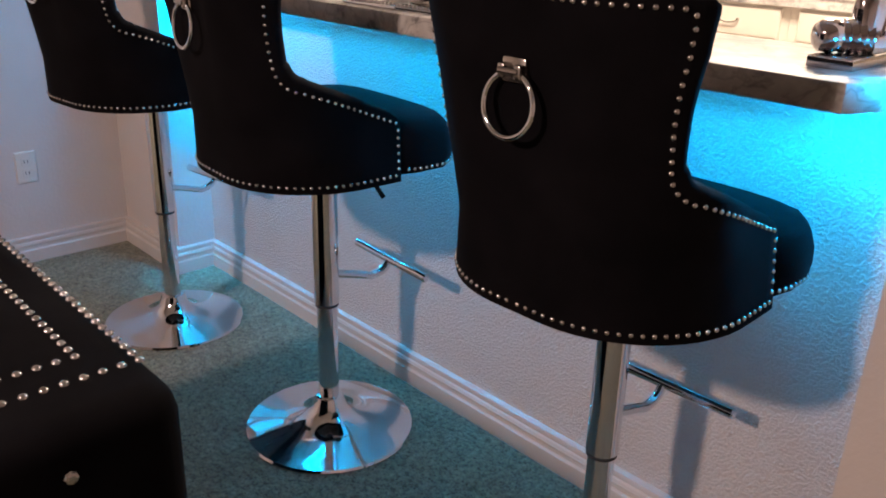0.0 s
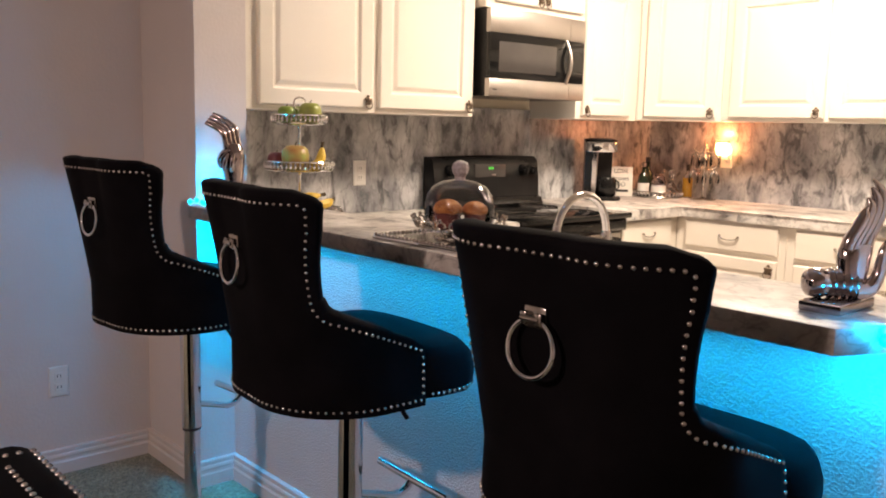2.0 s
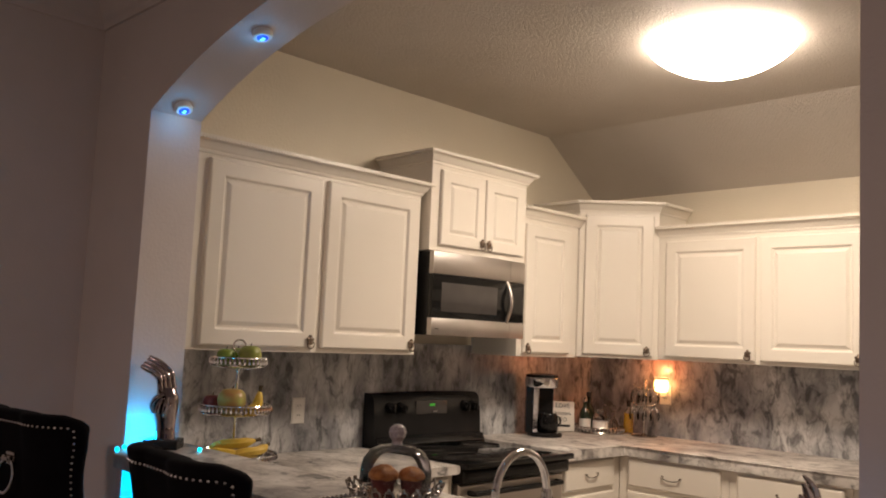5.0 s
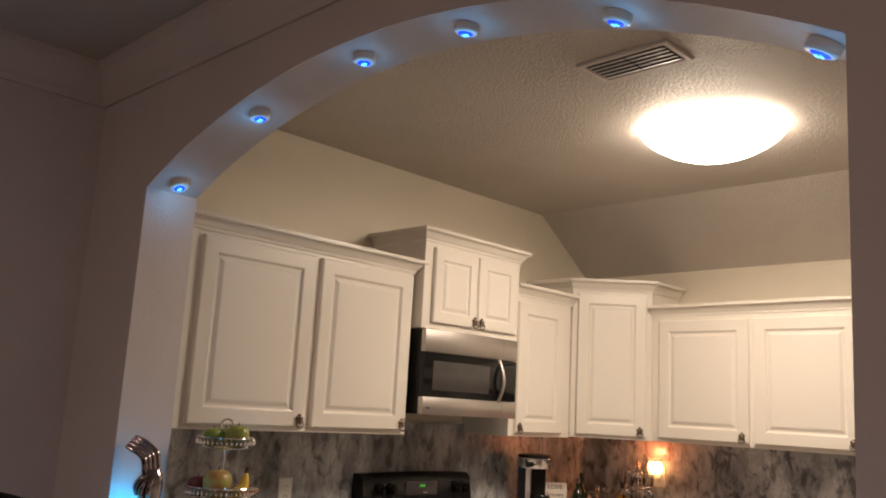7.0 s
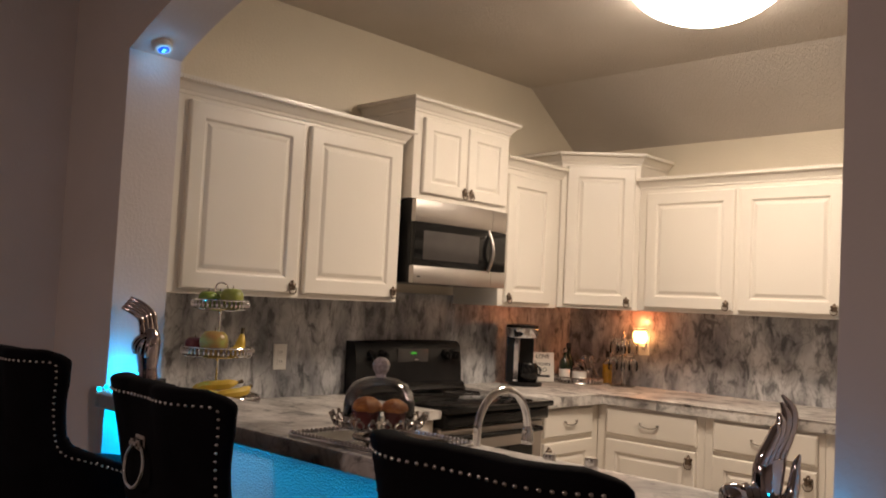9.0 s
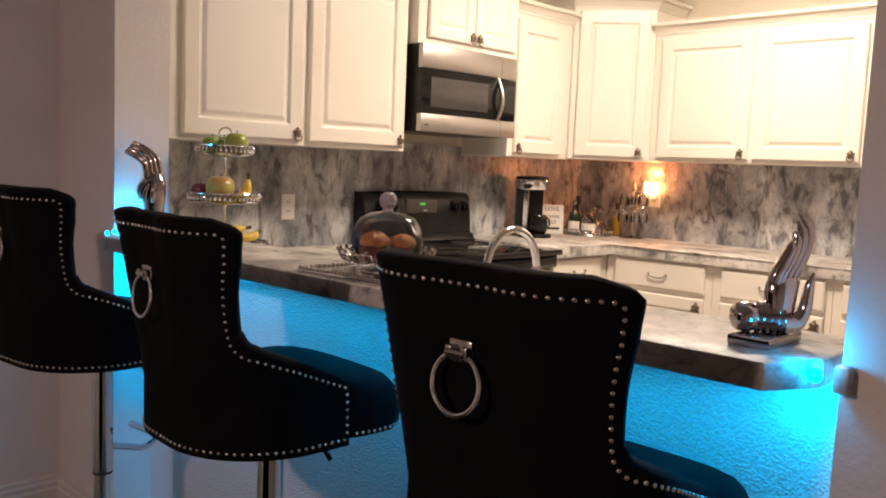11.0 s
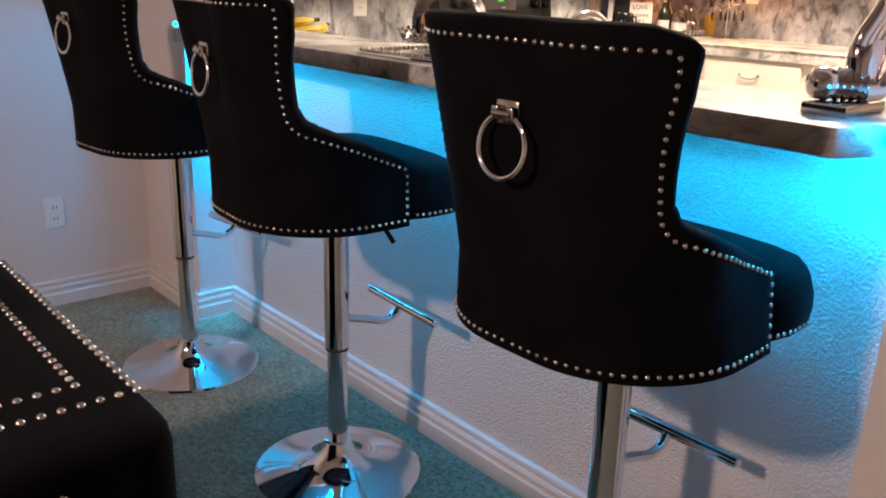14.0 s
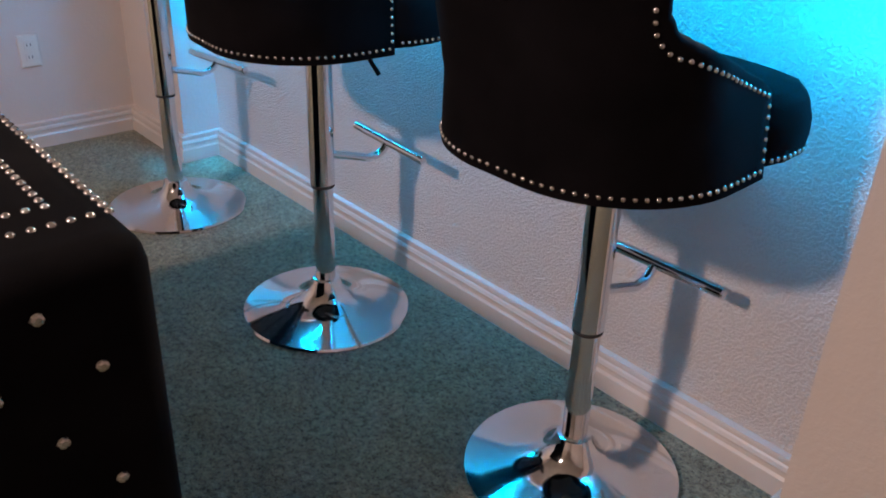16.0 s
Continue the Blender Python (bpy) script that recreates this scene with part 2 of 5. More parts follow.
def finish(name, bm, material, smooth):
    bmesh.ops.recalc_face_normals(bm, faces=bm.faces)
    me = bpy.data.meshes.new(name)
    bm.to_mesh(me)
    bm.free()
    me.materials.append(material)
    if smooth:
        me.shade_smooth()
        me.set_sharp_from_angle(angle=radians(smooth))
    return me


def part(name, bm, material, parent, label="", smooth=40):
    """A mesh given in world coordinates, as one part of a thing or of a part."""
    o = ORIGIN[parent.name]
    bmesh.ops.translate(bm, verts=bm.verts, vec=-o)
    ob = new(name, finish(name, bm, material, smooth))
    ob.parent = parent
    ORIGIN[ob.name] = o
    return tagged(ob, label)


def solo(name, bm, material, label, category, kind="", group="", smooth=40):
    ob = new(name, finish(name, bm, material, smooth))
    ORIGIN[ob.name] = Vector((0, 0, 0))
    return tagged(ob, label, category, group, kind)


def box(bm, x0, x1, y0, y1, z0, z1, r=0.0, seg=2):
    b = bmesh.new() if r else bm
    v = [b.verts.new(p) for p in ((x0, y0, z0), (x1, y0, z0), (x1, y1, z0), (x0, y1, z0), (x0, y0, z1), (x1, y0, z1), (x1, y1, z1), (x0, y1, z1))]
    for f in ((3, 2, 1, 0), (4, 5, 6, 7), (0, 1, 5, 4), (1, 2, 6, 5), (2, 3, 7, 6), (3, 0, 4, 7)):
        b.faces.new([v[i] for i in f])
    if r:
        bmesh.ops.bevel(b, geom=b.edges[:], offset=r, segments=seg, profile=0.5, affect="EDGES")
        merge(bm, b)
    return bm


def merge(bm, other, m=None):
    if m:
        other.transform(m)
    me = bpy.data.meshes.new("tmp")
    other.to_mesh(me)
    other.free()
    bm.from_mesh(me)
    bpy.data.meshes.remove(me)
    return bm


def loft(bm, rings, closed=True, cap0=True, cap1=True):
    rows = [[bm.verts.new(p) for p in r] for r in rings]
    n = len(rows[0])
    for a, b in zip(rows, rows[1:]):
        for i in range(n if closed else n - 1):
            bm.faces.new((a[i], a[(i + 1) % n], b[(i + 1) % n], b[i]))
    if cap0:
        bm.faces.new(rows[0])
    if cap1:
        bm.faces.new(rows[-1])
    return bm


def lathe(bm, x, y, profile, seg=32, cap=True):
    rings = [[(x + r * math.cos(2 * math.pi * i / seg), y + r * math.sin(2 * math.pi * i / seg), z) for i in range(seg)] for r, z in profile]
    return loft(bm, rings, True, cap, cap)


def tube(bm, points, radius, seg=10, cap=True):
    pts = [Vector(p) for p in points]
    rad = radius if isinstance(radius, (list, tuple)) else [radius] * len(pts)
    rings, up = [], None
    for i, p in enumerate(pts):
        d = (pts[min(i + 1, len(pts) - 1)] - pts[max(i - 1, 0)]).normalized()
        if up is None:
            up = Vector((0, 0, 1)) if abs(d.z) < 0.9 else Vector((1, 0, 0))
        side = d.cross(up).normalized()
        up = side.cross(d).normalized()
        rings.append([p + rad[i] * (math.cos(a) * side + math.sin(a) * up) for a in (2 * math.pi * k / seg for k in range(seg))])
    return loft(bm, rings, True, cap, cap)


def torus(bm, centre, axis_u, axis_v, R, r, seg=36, sub=8):
    c, u, v = Vector(centre), Vector(axis_u).normalized(), Vector(axis_v).normalized()
    w = u.cross(v)
    rows = []
    for i in range(seg):
        a = 2 * math.pi * i / seg
        d = math.cos(a) * u + math.sin(a) * v
        rows.append([bm.verts.new(c + d * (R + r * math.cos(b)) + w * (r * math.sin(b))) for b in (2 * math.pi * k / sub for k in range(sub))])
    for i in range(seg):
        a, b = rows[i], rows[(i + 1) % seg]
        for k in range(sub):
            bm.faces.new((a[k], a[(k + 1) % sub], b[(k + 1) % sub], b[k]))
    return bm


def ball(bm, x, y, z, rx, ry=None, rz=None, seg=14, rows=9):
    ry, rz = ry or rx, rz or rx
    prof = [(math.sin(math.pi * (i + 0.02) / (rows + 0.04)), -math.cos(math.pi * (i + 0.02) / (rows + 0.04))) for i in range(rows + 1)]
    rings = [[(x + rx * r * math.cos(2 * math.pi * k / seg), y + ry * r * math.sin(2 * math.pi * k / seg), z + rz * h) for k in range(seg)] for r, h in prof]
    return loft(bm, rings)


def facing(way, at):
    """Maps (along, out, up) onto the world for a front that faces a way: 'x' (east, from x = at), 's' (south, from y = at)."""
    if way == "x":
        return lambda u, d, v: (at + d, u, v)
    return lambda u, d, v: (u, at - d, v)


def panel(bm, f, u0, u1, v0, v1, profile):
    """Rectangles lofted one inside another: profile of (inset, out)."""
    rings = [[f(u0 + i, d, v0 + i), f(u1 - i, d, v0 + i), f(u1 - i, d, v1 - i), f(u0 + i, d, v1 - i)] for i, d in profile]
    return loft(bm, rings)


DOOR = [(0, 0), (0, 0.014), (0.003, 0.019), (0.007, 0.021), (0.060, 0.021), (0.064, 0.019), (0.070, 0.010), (0.078, 0.010), (0.092, 0.018), (0.096, 0.019)]
SMALLDOOR = [(0, 0), (0, 0.014), (0.003, 0.019), (0.007, 0.021), (0.052, 0.021), (0.056, 0.019), (0.060, 0.011), (0.066, 0.011), (0.078, 0.018), (0.081, 0.019)]
DRAWER = [(0, 0), (0, 0.013), (0.004, 0.018), (0.010, 0.021)]


def sweep(bm, path, profile, z=0.0):
    """A moulding: profile of (out, up) along a plan path, out to the right of its direction, mitred."""
    pts = [Vector(p) for p in path]
    rings = []
    for i, p in enumerate(pts):
        dirs = []
        if i > 0:
            dirs.append((pts[i] - pts[i - 1]).normalized())
        if i < len(pts) - 1:
            dirs.append((pts[i + 1] - pts[i]).normalized())
        ns = [Vector((d.y, -d.x)) for d in dirs]
        n = ns[0] if len(ns) == 1 else (ns[0] + ns[1]) / max(0.2, 1 + ns[0].dot(ns[1]))
        rings.append([(p.x + n.x * o, p.y + n.y * o, z + h) for o, h in profile])
    return loft(bm, rings)


# ---------------- structure ----------------
W, B, X1, XB, YF, YB, YP = -0.44, 3.2, 2.347, 2.326, -0.095, 0.10, 0.044
CEILZ = 2.72

bm = bmesh.new()
box(bm, W - 0.15, W, -5.0, 0.0, -0.1, 2.95)
solo("wall_west", bm, WALL, "beige painted plaster wall beside the bar", "wall", "structure")
bm = bmesh.new()
box(bm, W - 0.15, W, 0.0, B + 0.15, -0.1, 2.95)
solo("wall_west_kitchen", bm, KITCHEN, "cream painted kitchen wall behind the cabinets", "wall", "structure")
bm = bmesh.new()
box(bm, W, 4.6, B, B + 0.15, -0.1, 2.95)
solo("wall_north", bm, KITCHEN, "cream painted kitchen wall behind the cabinets", "wall", "structure")
bm = bmesh.new()
box(bm, 4.5, 4.65, -5.0, B, -0.1, 2.95)
solo("wall_east", bm, WALL, "plain beige painted wall", "wall", "structure")
bm = bmesh.new()
box(bm, W - 0.15, 4.65, -5.15, -5.0, -0.1, 2.95)
solo("wall_south", bm, WALL, "plain beige painted wall of the dining room", "wall", "structure")


def arch_wall():
    bm = bmesh.new()
    apex, half, R = 2.449, 1.091, 2.498
    arc = []
    for i in range(41):
        x = X1 * i / 40
        arc.append((x, apex - R + math.sqrt(R * R - (x - half) ** 2)))
    outline = [(W, 0), (0, 0)] + arc + [(XB, 0), (4.5, 0), (4.5, 2.95), (W, 2.95)]
    front = [bm.verts.new((x, YF, z)) for x, z in outline]
    back = [bm.verts.new((x, YB, z)) for x, z in outline]
    bm.faces.new(front)
    bm.faces.new(back[::-1])
    n = len(outline)
    for i in range(n):
        bm.faces.new((front[i], front[(i + 1) % n], back[(i + 1) % n], back[i]))
    edges = [e for e in bm.edges if all(v.co.y == YF for v in e.verts) and all(-0.001 <= v.co.x <= X1 + 0.001 for v in e.verts) and max(v.co.z for v in e.verts) > 0.01]
    bmesh.ops.bevel(bm, geom=edges, offset=0.014, segments=3, profile=0.5, affect="EDGES")
    bmesh.ops.triangulate(bm, faces=[f for f in bm.faces if len(f.verts) > 4])
    return bm


solo("wall_arch", arch_wall(), WALL, "beige plaster wall with a wide arched opening over the bar", "wall", "structure", smooth=30)
bm = bmesh.new()
box(bm, 0, XB + 0.012, YP, 0.12, 0, 1.0)
solo("wall_bar", bm, PONY, "knockdown-textured half wall lit cyan under the bar", "wall", "structure")

bm = bmesh.new()
box(bm, W, 4.5, -5.0, 0.11, -0.1, 0)
solo("floor", bm, CARPET, "beige speckled cut-pile carpet", "carpet", "structure")
bm = bmesh.new()
box(bm, W, 4.5, 0.11, B, -0.1, 0)
solo("floor_kitchen", bm, TILE, "beige tiled kitchen floor", "floor", "structure")

bm = bmesh.new()
yk, zb = 2.70, 2.385
front = [(YB, CEILZ), (yk, CEILZ), (B, zb), (B, 2.95), (YB, 2.95)]
loft(bm, [[(W, y, z) for y, z in front], [(4.5, y, z) for y, z in front]])
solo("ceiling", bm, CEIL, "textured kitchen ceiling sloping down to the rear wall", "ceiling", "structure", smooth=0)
bm = bmesh.new()
box(bm, W, 4.5, -5.0, YF, 2.73, 2.95)
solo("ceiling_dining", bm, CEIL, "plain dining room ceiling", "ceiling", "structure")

bm = bmesh.new()
sweep(bm, [(W, -5.0), (W, YF), (0, YF), (0, YP), (XB, YP), (XB, YF), (4.5, YF)],
      [(0, 0), (0.022, 0), (0.022, 0.044), (0.017, 0.050), (0.017, 0.060), (0.020, 0.065), (0.018, 0.074), (0.015, 0.078), (0.016, 0.086), (0.0155, 0.093), (0, 0.095)])
solo("baseboard", bm, TRIM, "stepped white painted baseboard", "baseboard", "structure", smooth=0)
bm = bmesh.new()
sweep(bm, [(W, -5.0), (W, YF), (4.5, YF)], [(0, 0), (0.012, 0.0), (0.016, 0.02), (0.03, 0.035), (0.07, 0.11), (0.085, 0.12), (0.085, 0.15), (0, 0.15)], 2.58)
solo("crown_moulding", bm, WALL, "wide crown moulding painted as the wall", "moulding", "structure", smooth=0)

# backsplash slabs
bm = bmesh.new()
box(bm, W, W + 0.012, YB, B - 0.012, 0.90, 1.42)
solo("backsplash_west", bm, SPLASH, "grey marbled backsplash slab under wall cabinets", "backsplash", "structure")
bm = bmesh.new()
box(bm, W, 3.4, B - 0.012, B, 0.90, 1.43)
solo("backsplash_north", bm, SPLASH, "grey marbled backsplash slab along the rear wall", "backsplash", "structure")


# ---------------- bar top and counters ----------------
def slab(bm, outline, z0, z1, r=0.008):
    b = bmesh.new()
    loft(b, [[(x, y, z0) for x, y in outline], [(x, y, z1) for x, y in outline]])
    bmesh.ops.bevel(b, geom=[e for e in b.edges if abs(e.verts[0].co.z - e.verts[1].co.z) < 1e-6], offset=r, segments=2, profile=0.5, affect="EDGES")
    return merge(bm, b)


bm = bmesh.new()
slab(bm, [(0.13, -0.19), (2.262, -0.19), (2.290, -0.140), (2.290, -0.099), (2.312, -0.099), (2.312, 0.135), (0.003, 0.135), (0.003, -0.099), (-0.02, -0.099), (-0.02, -0.115)], 1.0, 1.045)
bar_top = solo("bar_counter", bm, STONE, "raised grey marbled bar counter with clipped corners", "bar counter")
bm = bmesh.new()
box(bm, 2.334, 2.356, -0.122, -0.097, 1.004, 1.043, 0.003)
part("end_block", bm, STONE, bar_top)
bm = bmesh.new()
slab(bm, [(W + 0.012, 0.125), (1.98, 0.125), (1.98, 0.76), (0.245, 0.76), (0.245, 1.29), (W + 0.012, 1.29)], 0.877, 0.915)
solo("sink_countertop", bm, STONE, "grey marbled countertop round the sink", "countertop")
bm = bmesh.new()
slab(bm, [(W + 0.012, 2.062), (0.245, 2.062), (0.245, 2.555), (3.3, 2.555), (3.3, B - 0.012), (W + 0.012, B - 0.012)], 0.877, 0.929)
solo("corner_countertop", bm, STONE, "grey marbled L-shaped countertop beside the range", "countertop")


# ---------------- cabinets ----------------
def ring_pull(parent, f, u, v, s=1.0):
    s *= 1.3
    bm = bmesh.new()
    c = f(u, 0.026, v)
    ball(bm, *c, 0.009 * s, 0.009 * s, 0.013 * s, 10, 6)
    for k in range(5):
        a = 2 * math.pi * k / 5 + 0.3
        ball(bm, *f(u + 0.009 * s * math.cos(a), 0.027, v + 0.012 * s * math.sin(a)), 0.0055 * s, seg=8, rows=5)
    h = part("handle", bm, PEWTER, parent, "ornate dark pewter knob with a ring")
    bm = bmesh.new()
    fu, fv = Vector(f(1, 0, 0)) - Vector(f(0, 0, 0)), Vector((0, 0, 1))
    torus(bm, f(u, 0.033, v - 0.014 * s), fu, fv, 0.013 * s, 0.0024, 20, 6)
    part("ring", bm, PEWTER, h)


def bail(parent, f, u, v, w=0.05):
    bm = bmesh.new()
    for sgn in (-1, 1):
        tube(bm, [f(u + sgn * w, 0.018, v), f(u + sgn * w, 0.03, v)], 0.006, 8)
    tube(bm, [f(u + w * math.cos(a), 0.031, v - 0.018 * math.sin(a)) for a in (math.pi * k / 12 for k in range(13))], [0.0045 if k in (0, 12) else 0.0032 for k in range(13)], 8)
    part("handle", bm, DARKCHROME, parent, "aged nickel bail pull")


CROWN = [(0, 0), (0.006, 0), (0.008, 0.012), (0.014, 0.018), (0.030, 0.040), (0.044, 0.046), (0.048, 0.052), (0.048, 0.062), (0, 0.062)]


def beads(bm, path, z, out, step=0.0135):
    pts = [Vector(p) for p in path]
    for a, b in zip(pts, pts[1:]):
        d = (b - a)
        n = Vector((d.y, -d.x)).normalized() * out
        for k in range(int(d.length / step)):
            p = a + d.normalized() * (k + 0.5) * step + n
            box(bm, p.x - 0.0045, p.x + 0.0045, p.y - 0.0045, p.y + 0.0045, z - 0.005, z + 0.005)


def crown(root, path, z, label=""):
    bm = bmesh.new()
    sweep(bm, path, CROWN, z)
    c = part("crown", bm, CREAM, root, label, smooth=0)
    bm = bmesh.new()
    beads(bm, path, z + 0.050, 0.046)
    tagged(part("bead_trim", bm, CREAM, c, smooth=0), kind="stuff")


def upper(name_label, way, at, depth, u0, u1, z0, z1, doors, knobs, crown_path, crown_z, profile=DOOR):
    f = facing(way, at)
    mid = f((u0 + u1) / 2, -depth / 2, z0)
    root = thing("wall_cabinet", *mid, name_label, "wall cabinet")
    bm = bmesh.new()
    p, q = f(u0, -depth, z0), f(u1, 0, z1)
    box(bm, min(p[0], q[0]), max(p[0], q[0]), min(p[1], q[1]), max(p[1], q[1]), z0, z1, 0.002, 1)
    part("body", bm, CREAM, root, smooth=0)
    for (a, b, c, d), (ku, kv) in zip(doors, knobs):
        bm = bmesh.new()
        panel(bm, f, a, b, c, d, profile)
        door = part("door", bm, CREAM, root, smooth=0)
        ring_pull(door, f, ku, kv)
    crown(root, crown_path, crown_z)
    return root


FX = -0.112
upper("cream two-door wall cabinet with bead-trimmed crown", "x", FX, 0.325, 0.125, 1.325, 1.368, 2.125,
      [(0.205, 0.738, 1.388, 2.098), (0.772, 1.302, 1.388, 2.098)], [(0.708, 1.42), (1.278, 1.42)],
      [(FX, 0.104), (FX, 1.325), (W + 0.002, 1.325)], 2.115)
upper("short cream wall cabinet raised above the microwave", "x", -0.07, 0.366, 1.35, 2.055, 1.862, 2.285,
      [(1.405, 1.712, 1.892, 2.252), (1.720, 2.02, 1.892, 2.252)], [(1.692, 1.925), (1.742, 1.925)],
      [(W + 0.002, 1.35), (-0.07, 1.35), (-0.07, 2.055), (W + 0.002, 2.055)], 2.275, SMALLDOOR)
upper("cream single-door wall cabinet beside the microwave", "x", FX, 0.325, 2.06, 2.585, 1.375, 2.125,
      [(2.10, 2.50, 1.395, 2.085)], [(2.125, 1.425)], [(FX, 2.06), (FX, 2.60)], 2.115)


def corner_cabinet():
    a, b = Vector((-0.112, 2.60)), Vector((0.235, 2.885))
    root = thing("corner_cabinet", -0.2, 2.98, 1.38, "tall cream diagonal corner wall cabinet", "wall cabinet")
    bm = bmesh.new()
    outline = [(W + 0.014, 2.602), (a.x, a.y), (b.x, b.y), (b.x, B - 0.014), (W + 0.014, B - 0.014)]
    loft(bm, [[(x, y, 1.383) for x, y in outline], [(x, y, 2.225) for x, y in outline]])
    part("body", bm, CREAM, root, smooth=0)
    along = (b - a).normalized()
    out = Vector((along.y, -along.x))

    def f(u, d, v):
        p = a + along * u + out * d
        return (p.x, p.y, v)
    bm = bmesh.new()
    L = (b - a).length
    panel(bm, f, 0.03, L - 0.03, 1.40, 2.20, DOOR)
    door = part("door", bm, CREAM, root, smooth=0)
    ring_pull(door, f, L - 0.065, 1.435)
    crown(root, [(W + 0.014, 2.602), (a.x, a.y), (b.x, b.y), (b.x, B - 0.014)], 2.215)


corner_cabinet()
FY = 2.885
for i, (u0, u1, ds) in enumerate([(0.237, 1.40, [(0.29, 0.812), (0.838, 1.36)]), (1.402, 2.56, [(1.44, 1.97), (1.995, 2.52)])]):
    upper("cream two-door wall cabinet on the rear wall", "s", FY, 0.30, u0, u1, 1.385, 2.085,
          [(a, b, 1.405, 2.050) for a, b in ds], [(b - 0.035, 1.44) for a, b in ds],
          [(u0, FY), (u1, FY)], 2.075)


def base_cabinet(label, way, at, depth, u0, u1, cols, knob_side):
    f = facing(way, at)
    root = thing("base_cabinet", *f((u0 + u1) / 2, -depth / 2, 0), label, "base cabinet")
    bm = bmesh.new()
    p, q = f(u0, -depth, 0), f(u1, 0, 0)
    xs, ys = sorted((p[0], q[0])), sorted((p[1], q[1]))
    box(bm, *xs, *ys, 0.10, 0.876)
    part("body", bm, CREAM, root, smooth=0)
    p, q = f(u0 + 0.002, -depth, 0), f(u1 - 0.002, -0.07, 0)
    xs, ys = sorted((p[0], q[0])), sorted((p[1], q[1]))
    bm = bmesh.new()
    box(bm, *xs, *ys, 0.0, 0.099)
    part("toe_kick", bm, SLOT, root, smooth=0)
    for (a, b), side in zip(cols, knob_side):
        bm = bmesh.new()
        panel(bm, f, a, b, 0.722, 0.862, DRAWER)
        bail(part("drawer", bm, CREAM, root, smooth=0), f, (a + b) / 2, 0.798)
        bm = bmesh.new()
        panel(bm, f, a, b, 0.13, 0.698, DOOR)
        door = part("door", bm, CREAM, root, smooth=0)
        ring_pull(door, f, a + 0.03 if side < 0 else b - 0.035, 0.655, 1.25)


base_cabinet("cream base cabinet between range and corner", "x", 0.2, 0.60, 2.066, 2.578, [(2.075, 2.505)], [-1])
base_cabinet("cream base cabinet with drawer under the rear countertop", "s", 2.58, 0.58, 0.203, 0.82, [(0.262, 0.783)], [1])
base_cabinet("cream base cabinet with drawers under the rear countertop", "s", 2.58, 0.58, 0.822, 1.395, [(0.868, 1.366)], [1])
base_cabinet("cream base cabinet with drawers under the rear countertop", "s", 2.58, 0.58, 1.397, 2.56, [(1.44, 1.97), (1.99, 2.52)], [1, 1])
base_cabinet("cream base cabinet beside the range", "x", 0.2, 0.60, 0.77, 1.286, [(0.80, 1.25)], [1])
bm = bmesh.new()
box(bm, 0.0, 1.96, 0.125, 0.72, 0.0, 0.876)
solo("sink_cabinet", bm, CREAM, "cream base cabinet under the sink", "base cabinet")


